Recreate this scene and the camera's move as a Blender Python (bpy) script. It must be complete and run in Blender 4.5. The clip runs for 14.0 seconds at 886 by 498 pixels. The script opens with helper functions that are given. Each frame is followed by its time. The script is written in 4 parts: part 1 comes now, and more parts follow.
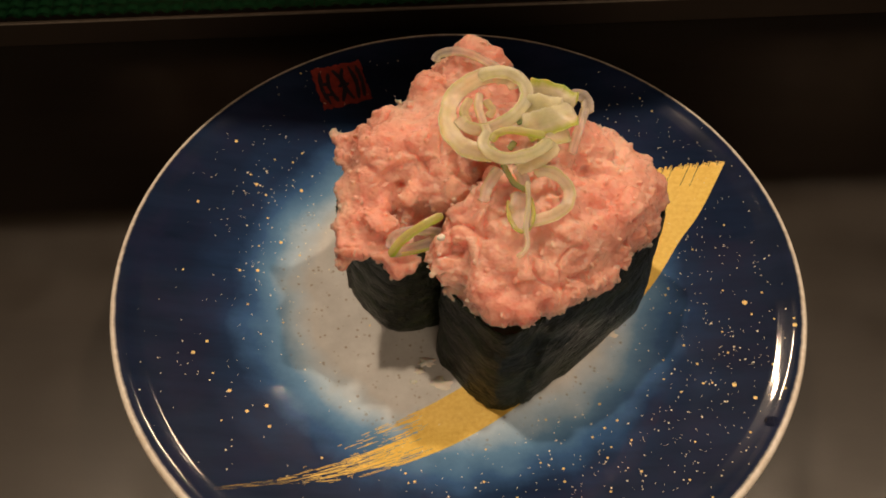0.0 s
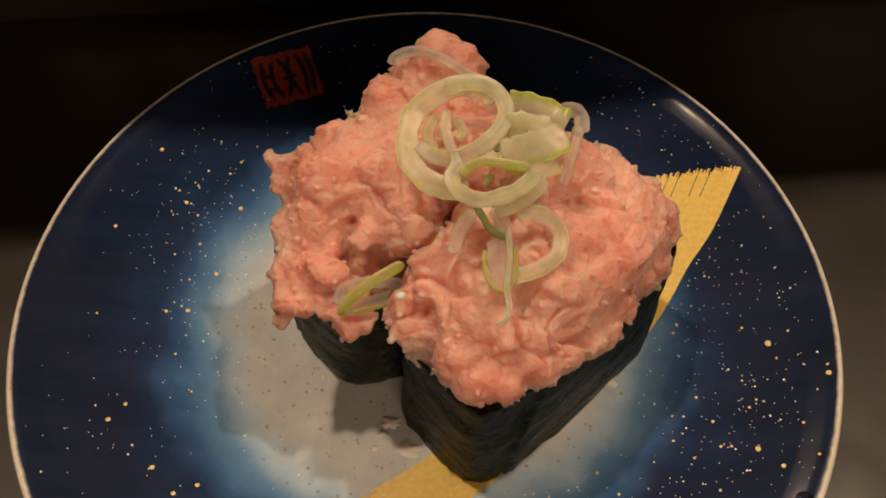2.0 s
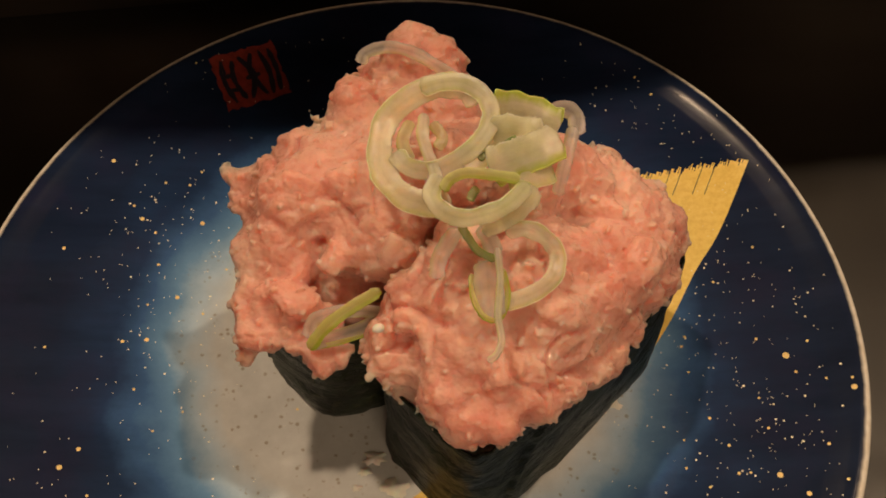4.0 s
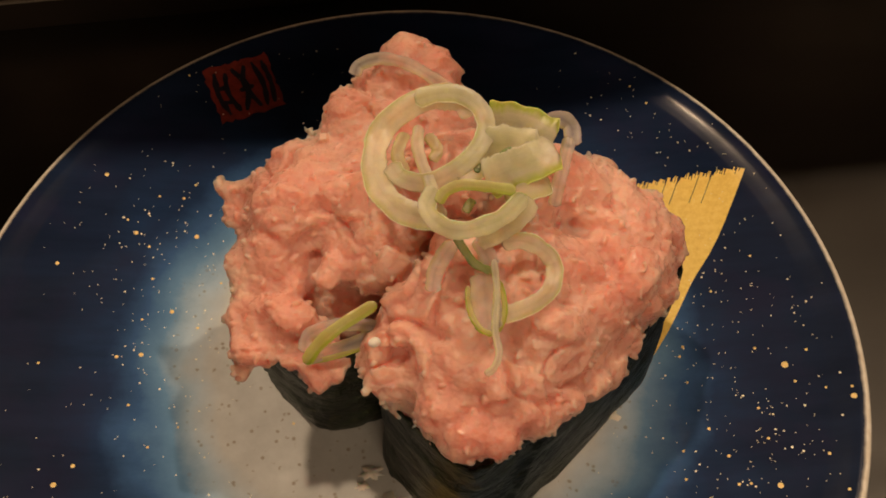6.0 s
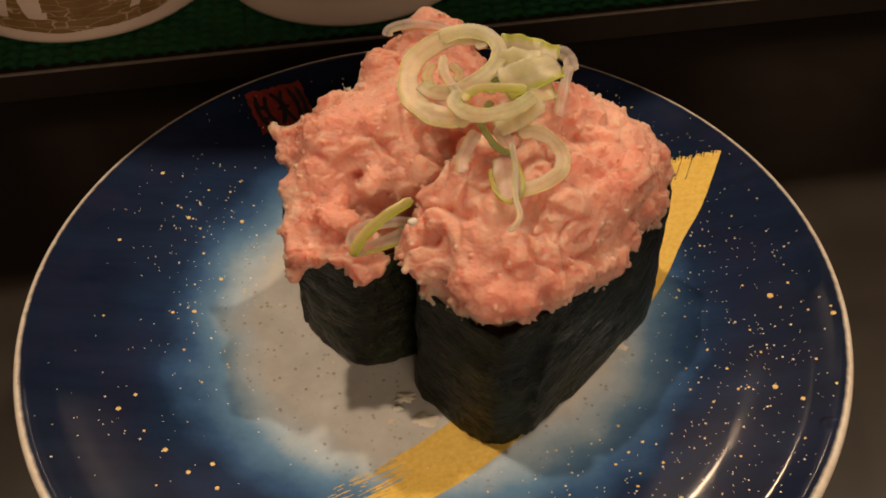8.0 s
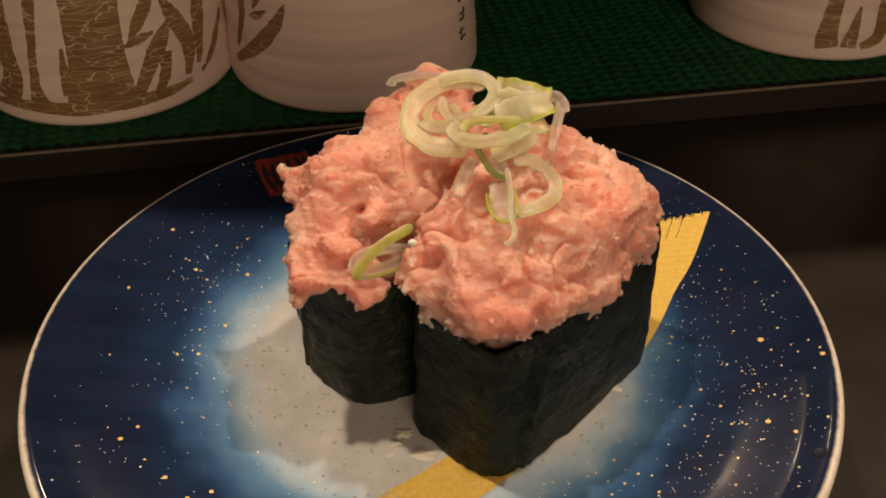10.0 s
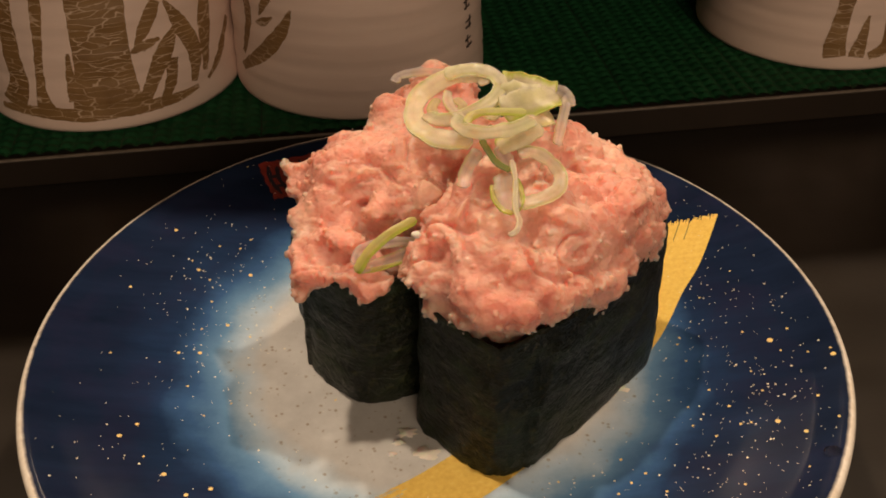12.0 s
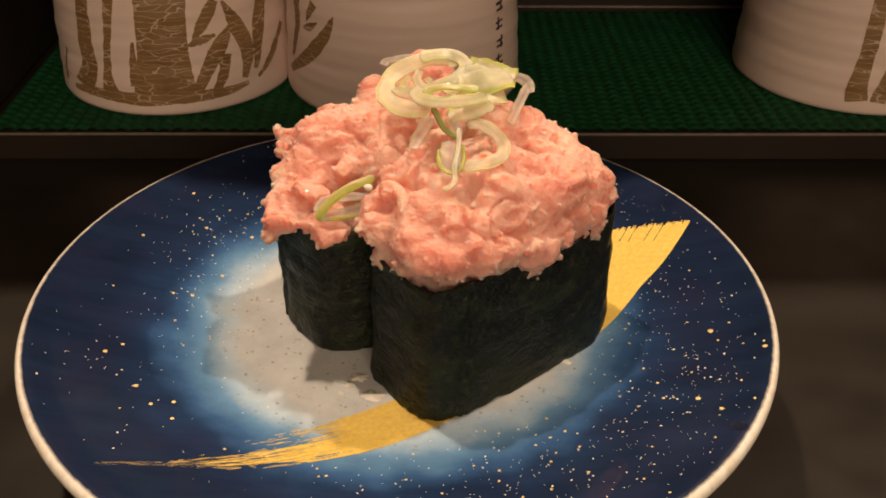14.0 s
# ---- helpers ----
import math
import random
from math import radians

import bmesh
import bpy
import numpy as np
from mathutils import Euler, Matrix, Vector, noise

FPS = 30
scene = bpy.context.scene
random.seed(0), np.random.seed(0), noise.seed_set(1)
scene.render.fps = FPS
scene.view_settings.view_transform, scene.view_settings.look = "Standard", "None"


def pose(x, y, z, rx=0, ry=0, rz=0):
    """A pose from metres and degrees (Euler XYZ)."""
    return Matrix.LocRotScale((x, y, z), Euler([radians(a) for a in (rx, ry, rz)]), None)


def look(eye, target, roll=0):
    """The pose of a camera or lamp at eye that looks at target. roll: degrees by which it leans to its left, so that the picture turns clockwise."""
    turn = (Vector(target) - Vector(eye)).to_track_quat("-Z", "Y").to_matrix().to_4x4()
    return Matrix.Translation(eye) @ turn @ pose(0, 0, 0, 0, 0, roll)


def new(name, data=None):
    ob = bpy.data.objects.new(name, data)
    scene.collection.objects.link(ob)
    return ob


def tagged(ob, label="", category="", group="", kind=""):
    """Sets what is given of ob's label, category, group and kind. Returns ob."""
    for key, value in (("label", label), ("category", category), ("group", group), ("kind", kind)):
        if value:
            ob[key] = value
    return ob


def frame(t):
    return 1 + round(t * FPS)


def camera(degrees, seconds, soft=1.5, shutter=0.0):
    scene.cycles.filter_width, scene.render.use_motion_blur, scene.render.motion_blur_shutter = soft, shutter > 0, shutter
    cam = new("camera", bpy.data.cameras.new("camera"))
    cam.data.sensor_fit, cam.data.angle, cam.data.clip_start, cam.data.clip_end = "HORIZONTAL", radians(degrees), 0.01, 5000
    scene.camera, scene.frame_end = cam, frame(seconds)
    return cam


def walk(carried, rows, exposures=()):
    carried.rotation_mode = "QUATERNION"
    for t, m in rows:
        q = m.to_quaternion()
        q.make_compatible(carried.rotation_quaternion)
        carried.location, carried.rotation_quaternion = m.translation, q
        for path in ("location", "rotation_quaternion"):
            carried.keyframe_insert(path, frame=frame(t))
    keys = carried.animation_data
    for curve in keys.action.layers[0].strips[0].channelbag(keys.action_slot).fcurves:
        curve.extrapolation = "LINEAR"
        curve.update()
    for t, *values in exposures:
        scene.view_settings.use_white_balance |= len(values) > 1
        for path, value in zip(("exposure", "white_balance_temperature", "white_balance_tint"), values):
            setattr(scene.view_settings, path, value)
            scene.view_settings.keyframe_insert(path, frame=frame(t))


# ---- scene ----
cam = camera(48.4, 14.0, soft=1.8)
PATH = [
    (0, (-0.00198, -0.13123, 0.21609), (-0.00335, -0.01309, 0.05472), 0.333),
    (0.5, (-0.00259, -0.12418, 0.21249), (-0.00357, -0.00741, 0.05012), 0.883),
    (1, (0.00037, -0.11066, 0.20764), (0.00051, 0.00330, 0.04329), 1.110),
    (1.5, (0.00078, -0.10167, 0.20136), (0.00252, 0.00903, 0.03480), 1.202),
    (2, (0.00118, -0.09329, 0.19640), (0.00326, 0.01423, 0.02777), 0.879),
    (2.5, (0.00191, -0.08658, 0.19223), (0.00412, 0.01882, 0.02227), 0.254),
    (3, (0.00284, -0.08183, 0.18752), (0.00656, 0.02275, 0.01708), 0.314),
    (5.5, (0.00152, -0.07796, 0.18332), (0.00649, 0.02632, 0.01273), 0.066),
    (6, (0.00245, -0.07786, 0.18360), (0.00782, 0.02795, 0.01397), -0.003),
    (6.5, (-0.00064, -0.09305, 0.18392), (0.00541, 0.02155, 0.02012), -0.302),
    (7, (-0.00264, -0.10543, 0.18444), (0.00337, 0.01877, 0.02780), -2.023),
    (7.5, (-0.00541, -0.11729, 0.17974), (0.00225, 0.01379, 0.02888), -1.553),
    (10, (-0.00718, -0.14575, 0.16465), (0.00327, 0.01109, 0.04098), -0.733),
    (10.5, (-0.00833, -0.14631, 0.16192), (0.00287, 0.01270, 0.04114), -0.706),
    (11, (-0.00740, -0.14625, 0.16068), (0.00312, 0.01319, 0.04039), -0.987),
    (11.5, (-0.00688, -0.14615, 0.16031), (0.00310, 0.01343, 0.04016), -1.102),
    (12, (-0.00678, -0.14741, 0.15911), (0.00243, 0.01263, 0.03953), -0.850),
    (12.5, (-0.00171, -0.15505, 0.15735), (0.00196, 0.00628, 0.03920), -0.273),
    (13, (0.01054, -0.16422, 0.15824), (0.00565, 0.00114, 0.04585), 0.563),
    (13.5, (0.01709, -0.17108, 0.15907), (0.00699, -0.00436, 0.04907), 0.517),
    (14, (0.01949, -0.17257, 0.15524), (0.00923, -0.00601, 0.04500), 0.461),
]
EXPOSURES = [(0.0, -0.07, 6500, 10), (1.0, 0.05, 6450, 10), (1.5, -0.18, 6500, 10), (3.0, -0.34, 6850, 10), (5.5, -0.35, 6950, 10), (7.5, -0.28, 6900, 12), (10.0, 0.05, 6500, 10), (12.5, 0.10, 6500, 11), (13.5, 0.12, 6500, 11),
             (14.0, 0.45, 6400, 10)]
walk(cam, [(t, look(eye, target, roll)) for t, eye, target, roll in PATH], EXPOSURES)

# ---- light ----
MM = 0.001
WARM = (1.0, 0.735, 0.50)
world = bpy.data.worlds.new("room_air")
scene.world = world
world.use_nodes = True
world.node_tree.nodes["Background"].inputs["Color"].default_value = (1.0, 0.8, 0.6, 1)
world.node_tree.nodes["Background"].inputs["Strength"].default_value = 0.0


def area_lamp(eye, target, watts, size, colour=WARM):
    data = bpy.data.lights.new("area_lamp", "AREA")
    data.shape, data.size, data.energy, data.color = "DISK", size, watts, colour
    ob = new("area_lamp", data)
    ob.matrix_world = look(eye, target)
    return ob


def lamp_towards(x, y, z, far, watts, size):
    """A lamp seen from the plate in the direction x, y, z."""
    d = Vector((x, y, z)).normalized() * far
    return area_lamp(tuple(d), (0, 0, 0.02), watts, size)


lamp_towards(-0.25, 0.19, 0.95, 1.30, 7.6, 0.06)
lamp_towards(0.36, 0.20, 0.91, 1.30, 6.0, 0.05)
# broad fill added low behind the camera to brighten upright faces; no known fitting
lamp_towards(0.20, -0.87, 0.44, 1.95, 11.8, 1.2)
# two tubes above the serving lane, running away from the guest
for side, up, watts in ((-0.17, 0.74, 4.4), (0.108, 0.705, 1.7)):
    tube = lamp_towards(side, math.sqrt(1 - side ** 2 - up ** 2), up, 1.60, watts, 0.03)
    tube.data.shape, tube.data.size_y = "RECTANGLE", 0.17
# uplight added behind the lane; the ceiling it lights lends the glaze sheen
area_lamp((0.0, 1.0, 0.30), (0.0, 1.05, 1.7), 3.8, 0.9)


# ---- node helpers ----
class Mat:
    """A principled material with a small set of node shortcuts."""

    def __init__(self, name, colour=(0.5, 0.5, 0.5), rough=0.5, **extra):
        self.m = bpy.data.materials.new(name)
        self.m.use_nodes = True
        self.t = self.m.node_tree
        self.b = self.t.nodes["Principled BSDF"]
        self.set("Base Color", (*colour, 1))
        self.set("Roughness", rough)
        for key, value in extra.items():
            self.set(key.replace("_", " "), value)

    def set(self, name, value):
        self.b.inputs[name].default_value = value

    def node(self, kind, **props):
        n = self.t.nodes.new(kind)
        for key, value in props.items():
            if key == "op":
                n.operation = value
            else:
                n.inputs[key].default_value = value
        return n

    def link(self, a, b):
        self.t.links.new(a, b)

    def coords(self):
        return self.t.nodes.new("ShaderNodeTexCoord").outputs["Object"]

    def noise(self, scale, detail=4.0, rough=0.55, vector=None):
        n = self.node("ShaderNodeTexNoise", Scale=scale, Detail=detail, Roughness=rough)
        self.link(vector or self.coords(), n.inputs["Vector"])
        return n.outputs["Fac"]

    def voronoi(self, scale, feature="F1", vector=None):
        n = self.node("ShaderNodeTexVoronoi", Scale=scale)
        n.feature = feature
        self.link(vector or self.coords(), n.inputs["Vector"])
        return n.outputs["Distance"]

    def ramp(self, fac, stops, ease="LINEAR"):
        n = self.t.nodes.new("ShaderNodeValToRGB")
        n.color_ramp.interpolation = ease
        e = n.color_ramp.elements
        while len(e) < len(stops):
            e.new(0.5)
        for el, (pos, col) in zip(e, stops):
            el.position = pos
            el.color = (*col, 1) if isinstance(col, tuple) else (col, col, col, 1)
        self.link(fac, n.inputs["Fac"])
        return n.outputs["Color"]

    def math(self, op, a, b=0.0, c=0.0):
        n = self.node("ShaderNodeMath", op=op)
        for i, v in enumerate((a, b, c)):
            if isinstance(v, (int, float)):
                n.inputs[i].default_value = v
            else:
                self.link(v, n.inputs[i])
        return n.outputs[0]

    def mix(self, fac, a, b, blend="MIX"):
        n = self.t.nodes.new("ShaderNodeMix")
        n.data_type, n.blend_type = "RGBA", blend
        for i, v in ((0, fac), (6, a), (7, b)):
            if isinstance(v, (int, float)):
                n.inputs[i].default_value = v
            elif isinstance(v, tuple):
                n.inputs[i].default_value = (*v, 1)
            else:
                self.link(v, n.inputs[i])
        return n.outputs[2]

    def colour(self, out):
        self.link(out, self.b.inputs["Base Color"])

    def rough(self, out):
        self.link(out, self.b.inputs["Roughness"])

    def bump(self, height, strength=0.3, distance=0.0005):
        n = self.node("ShaderNodeBump", Strength=strength, Distance=distance)
        self.link(height, n.inputs["Height"])
        self.link(n.outputs["Normal"], self.b.inputs["Normal"])


def stretched(mat, x, y, z):
    n = mat.t.nodes.new("ShaderNodeMapping")
    n.inputs["Scale"].default_value = (x, y, z)
    mat.link(mat.coords(), n.inputs["Vector"])
    return n.outputs["Vector"]


# ---- materials ----
def make_glaze():
    m = Mat("blue_and_white_glaze", rough=0.2, Specular_IOR_Level=0.06, Coat_Weight=0.62, Coat_IOR=1.5)
    sep = m.t.nodes.new("ShaderNodeSeparateXYZ")
    m.link(m.coords(), sep.inputs[0])
    x, y = sep.outputs[0], sep.outputs[1]
    r = m.math("SQRT", m.math("ADD", m.math("MULTIPLY", x, x), m.math("MULTIPLY", y, y)))
    wob = m.math("MULTIPLY", m.math("SUBTRACT", m.noise(38, 2), 0.5), 0.008)
    wob2 = m.math("MULTIPLY", m.math("SUBTRACT", m.noise(330, 5, 0.7), 0.5), 0.0030)
    # sponged, cloud-like border of the white
    dab = m.math("MULTIPLY", m.math("SUBTRACT", m.voronoi(120, "SMOOTH_F1"), 0.22), 0.0055)
    rr = m.math("ADD", m.math("ADD", r, dab), m.math("ADD", wob, wob2))
    f = m.math("DIVIDE", rr, 0.08)
    white, pale = (0.62, 0.645, 0.66), (0.44, 0.585, 0.73)
    base = m.ramp(f, [(0.0, white), (0.44, white), (0.505, pale), (0.565, (0.135, 0.285, 0.50)), (0.63, (0.045, 0.115, 0.27)), (0.69, (0.018, 0.041, 0.108)), (0.80, (0.0125, 0.023, 0.058)), (0.95, (0.011, 0.020, 0.050))])
    # cloudy body and iron flecks in the white
    base = m.mix(m.ramp(f, [(0.48, 1.0), (0.60, 0.0)]), base, m.mix(1.0, base, m.ramp(m.noise(130, 5, 0.65), [(0.3, 0.86), (0.7, 1.08)]), "MULTIPLY"))
    v = m.voronoi(760)
    keep = m.ramp(m.noise(430, 2), [(0.53, 0.0), (0.60, 1.0)])
    fleck = m.math("MULTIPLY", m.ramp(v, [(0.18, 1.0), (0.34, 0.0)]), keep)
    fleck = m.math("MULTIPLY", fleck, m.ramp(f, [(0.50, 0.55), (0.58, 0.0)]))
    base = m.mix(fleck, base, (0.22, 0.15, 0.065))
    # streaky brushed blue and a faint violet cast in the dark glaze
    streak = m.ramp(m.noise(28, 5, 0.6, stretched(m, 1, 5, 1)), [(0.3, 0.72), (0.7, 1.28)])
    base = m.mix(m.ramp(f, [(0.55, 0.0), (0.70, 1.0)]), base, m.mix(1.0, base, streak, "MULTIPLY"))
    base = m.mix(m.math("MULTIPLY", m.ramp(f, [(0.62, 0.0), (0.72, 1.0)]), m.ramp(m.noise(75, 5, 0.65), [(0.45, 0.0), (0.7, 0.55)])), base, (0.022, 0.023, 0.062))
    # bare pale edge with chips
    edge = m.math("ADD", r, m.math("MULTIPLY", m.math("SUBTRACT", m.noise(350, 5, 0.7), 0.5), 0.0007))
    lip = m.ramp(m.math("DIVIDE", edge, 0.08), [(0.966, 0.0), (0.973, 1.0)])
    rimc = m.mix(m.ramp(m.noise(500, 4), [(0.35, 0.0), (0.7, 1.0)]), (0.93, 0.90, 0.83), (0.76, 0.70, 0.60))
    m.colour(m.mix(lip, base, rimc))
    m.rough(m.ramp(m.noise(120, 5), [(0.3, 0.15), (0.75, 0.24)]))
    m.link(m.ramp(m.noise(150, 5), [(0.3, 0.03), (0.75, 0.07)]), m.b.inputs["Coat Roughness"])
    m.bump(m.noise(420, 3), 0.02, 0.0004)
    return m.m


def make_gold():
    m = Mat("gold_paint", rough=0.4, Metallic=0.0)
    n = m.noise(900, 4, 0.7)
    m.colour(m.ramp(n, [(0.2, (0.78, 0.50, 0.09)), (0.55, (0.92, 0.65, 0.14)), (0.85, (0.98, 0.77, 0.26))]))
    m.bump(n, 0.15, 0.0002)
    return m.m


def make_meat():
    m = Mat("minced_tuna", rough=0.4, Subsurface_Weight=1.0, Subsurface_Scale=0.0052, Specular_IOR_Level=0.34)
    m.b.inputs["Subsurface Radius"].default_value = (1.0, 0.50, 0.38)
    big = m.noise(80, 4, 0.6)
    streak = m.noise(230, 4, 0.6, stretched(m, 1.0, 1.9, 0.8))
    grain = m.noise(1250, 3, 0.6)
    c = m.ramp(big, [(0.32, (0.71, 0.31, 0.25)), (0.5, (0.78, 0.415, 0.335)), (0.68, (0.84, 0.52, 0.425))])
    c = m.mix(m.ramp(streak, [(0.52, 0.0), (0.74, 0.28)]), c, (0.68, 0.25, 0.20))
    c = m.mix(m.ramp(grain, [(0.52, 0.0), (0.74, 0.14)]), c, (0.88, 0.64, 0.53))
    m.colour(c)
    m.rough(m.ramp(m.noise(900, 3), [(0.38, 0.12), (0.56, 0.58)]))
    m.bump(m.math("ADD", m.noise(3200, 3, 0.6), m.math("MULTIPLY", m.voronoi(1500, "SMOOTH_F1"), -0.8)), 0.12, 0.0003)
    return m.m


def make_nori():
    m = Mat("toasted_seaweed", rough=0.5, Specular_IOR_Level=0.25)
    # short felted fibres lying across the sheet, over cloudy thin and thick places
    fibre = m.noise(85, 6, 0.68, stretched(m, 1.0, 1.0, 2.2))
    cloud = m.noise(75, 5, 0.65)
    spot = m.noise(420, 4, 0.65)
    c = m.ramp(cloud, [(0.3, (0.003, 0.0045, 0.003)), (0.5, (0.006, 0.009, 0.005)), (0.72, (0.016, 0.024, 0.010))])
    # the paler fibre green also carries the sheet's streaky sheen as colour
    c = m.mix(m.ramp(fibre, [(0.52, 0.0), (0.68, 0.8)]), c, (0.024, 0.040, 0.018))
    m.colour(m.mix(m.ramp(spot, [(0.55, 0.0), (0.72, 0.7)]), c, (0.052, 0.054, 0.020)))
    m.rough(m.ramp(fibre, [(0.3, 0.26), (0.7, 0.55)]))
    m.bump(m.math("ADD", fibre, m.math("ADD", m.math("MULTIPLY", spot, 0.5), m.math("MULTIPLY", cloud, 0.8))), 0.9, 0.0022)
    return m.m


def make_onion(name, pale, green, veil, edge=0.86):
    """Milky, slightly see-through flesh with a coloured skin along one edge."""
    m = Mat(name, rough=0.25, Subsurface_Weight=1.0, Subsurface_Scale=0.003, Specular_IOR_Level=0.35)
    m.b.inputs["Subsurface Radius"].default_value = (1.0, 1.0, 0.6)
    at = m.t.nodes.new("ShaderNodeUVMap")
    sep = m.t.nodes.new("ShaderNodeSeparateXYZ")
    m.link(at.outputs[0], sep.inputs[0])
    skin = m.math("ADD", sep.outputs[0], m.math("MULTIPLY", m.math("SUBTRACT", m.noise(260, 3), 0.5), 0.35))
    flesh = m.ramp(m.noise(240, 4, 0.6), [(0.3, tuple(0.86 * p for p in pale)), (0.7, pale)])
    tint = m.ramp(skin, [(edge - 0.14, 0.0), (edge + 0.06, 1.0)])
    # fine veins along the slice
    run = m.t.nodes.new("ShaderNodeMapping")
    run.inputs["Scale"].default_value = (9.0, 1.6, 1.0)
    m.link(at.outputs[0], run.inputs["Vector"])
    vein = m.noise(1.6, 3, 0.6, run.outputs["Vector"])
    flesh = m.mix(m.ramp(vein, [(0.45, 0.0), (0.65, 0.25)]), flesh, tuple(min(1.0, 1.12 * p + 0.03) for p in pale))
    m.colour(m.mix(tint, flesh, green))
    away = m.math("ABSOLUTE", m.math("SUBTRACT", sep.outputs[0], 0.5))
    dense = m.math("ADD", m.math("MULTIPLY", m.noise(300, 4, 0.6), 0.5), m.math("MULTIPLY", away, 0.7))
    m.link(m.ramp(dense, [(0.2, veil - 0.16), (0.62, min(1.0, veil + 0.2))]), m.b.inputs["Alpha"])
    m.bump(m.noise(500, 4, 0.65), 0.3, 0.0005)
    return m.m


def make_table():
    m = Mat("dark_lacquered_counter", rough=0.3, Specular_IOR_Level=0.36)
    n = m.noise(9, 6, 0.65, stretched(m, 1, 6, 1))
    m.colour(m.ramp(n, [(0.3, (0.016, 0.0132, 0.0105)), (0.7, (0.024, 0.0195, 0.0155))]))
    m.rough(m.ramp(m.noise(60, 5), [(0.3, 0.30), (0.7, 0.44)]))
    m.bump(m.noise(900, 3), 0.08, 0.0003)
    return m.m


def make_black():
    m = Mat("black_lacquer", rough=0.45, Specular_IOR_Level=0.22)
    m.colour(m.ramp(m.noise(14, 5), [(0.3, (0.021, 0.0155, 0.0125)), (0.7, (0.032, 0.024, 0.0195))]))
    m.rough(m.ramp(m.noise(40, 5), [(0.3, 0.4), (0.7, 0.58)]))
    m.bump(m.noise(300, 3), 0.05, 0.0005)
    return m.m


# the same black lacquer, toned darker to hold down light on the shelf front
def make_front_lacquer():
    m = Mat("black_lacquer_darker", rough=0.5, Specular_IOR_Level=0.16)
    m.colour(m.ramp(m.noise(14, 5), [(0.3, (0.018, 0.0137, 0.0106)), (0.7, (0.028, 0.021, 0.0165))]))
    m.rough(m.ramp(m.noise(40, 5), [(0.3, 0.36), (0.7, 0.5)]))
    return m.m


def make_mat():
    m = Mat("green_rubber_mat", rough=0.7, Specular_IOR_Level=0.2)
    m.colour(m.ramp(m.noise(120, 5), [(0.3, (0.005, 0.050, 0.017)), (0.7, (0.010, 0.084, 0.029))]))
    m.bump(m.noise(900, 3), 0.2, 0.0004)
    return m.m


def make_cup():
    m = Mat("cream_glazed_stoneware", rough=0.38)
    m.colour(m.ramp(m.noise(25, 5, 0.6, stretched(m, 1, 1, 5)), [(0.3, (0.76, 0.60, 0.535)), (0.7, (0.83, 0.675, 0.605))]))
    m.bump(m.noise(30, 3, 0.5, stretched(m, 0.6, 0.6, 6)), 0.25, 0.001)
    return m.m


def make_print():
    m = Mat("brown_bamboo_print", rough=0.5)
    warp = m.node("ShaderNodeVectorMath", op="ADD")
    m.link(stretched(m, 1, 1, 4.6), warp.inputs[0])
    n = m.node("ShaderNodeTexNoise", Scale=120.0, Detail=3.0)
    m.link(m.coords(), n.inputs["Vector"])
    shrink = m.node("ShaderNodeVectorMath", op="SCALE", Scale=0.012)
    m.link(n.outputs["Color"], shrink.inputs[0])
    m.link(shrink.outputs[0], warp.inputs[1])
    e = m.voronoi(125, "DISTANCE_TO_EDGE", warp.outputs[0])
    c = m.ramp(m.noise(110, 4), [(0.3, (0.20, 0.110, 0.040)), (0.7, (0.30, 0.180, 0.075))])
    thin = m.ramp(m.noise(160, 3), [(0.36, 0.25), (0.55, 0.9)])
    m.colour(m.mix(m.math("MULTIPLY", m.ramp(e, [(0.012, 1.0), (0.045, 0.0)]), thin), c, (0.64, 0.49, 0.37)))
    return m.m


def plain(name, colour, rough=0.5, vary=0.2, scale=80, **extra):
    m = Mat(name, colour, rough, **extra)
    lo, hi = tuple(c * (1 - vary) for c in colour), tuple(min(1, c * (1 + vary)) for c in colour)
    m.colour(m.ramp(m.noise(scale, 5), [(0.3, lo), (0.7, hi)]))
    return m.m


GLAZE, GOLD, MEAT, NORI = make_glaze(), make_gold(), make_meat(), make_nori()
ONION_PALE = make_onion("pale_scallion", (0.88, 0.87, 0.50), (0.80, 0.84, 0.34), 0.58)
ONION_CLEAR = make_onion("clear_scallion", (0.82, 0.78, 0.56), (0.72, 0.72, 0.36), 0.38)
ONION_GREEN = make_onion("green_scallion", (0.80, 0.79, 0.46), (0.50, 0.66, 0.10), 0.62, 0.86)
ONION_LIME = make_onion("lime_scallion", (0.60, 0.66, 0.18), (0.34, 0.50, 0.05), 0.74, 0.7)
ONION_FAINT = plain("faint_scallion_skin", (0.87, 0.87, 0.54), 0.3, 0.1, 300, Subsurface_Weight=0.5, Subsurface_Scale=0.001)
ONION_OLIVE = make_onion("olive_scallion", (0.55, 0.55, 0.22), (0.36, 0.42, 0.10), 0.8)
ONION_DARK = make_onion("dark_green_scallion", (0.07, 0.15, 0.035), (0.03, 0.09, 0.02), 1.0)
ONION_SKIN = plain("scallion_skin", (0.55, 0.66, 0.14), 0.3, 0.25, 300, Subsurface_Weight=0.5, Subsurface_Scale=0.001)
TABLE, BLACK, MAT_GREEN, CUP, PRINT = make_table(), make_black(), make_mat(), make_cup(), make_print()
FLECK = plain("gold_fleck", (0.92, 0.68, 0.26), 0.4, 0.15, 900)
SPATTER = plain("pale_gold_spatter", (1.0, 0.92, 0.72), 0.3, 0.05, 900)
RED = plain("red_seal_ink", (0.25, 0.030, 0.020), 0.4, 0.3, 600)
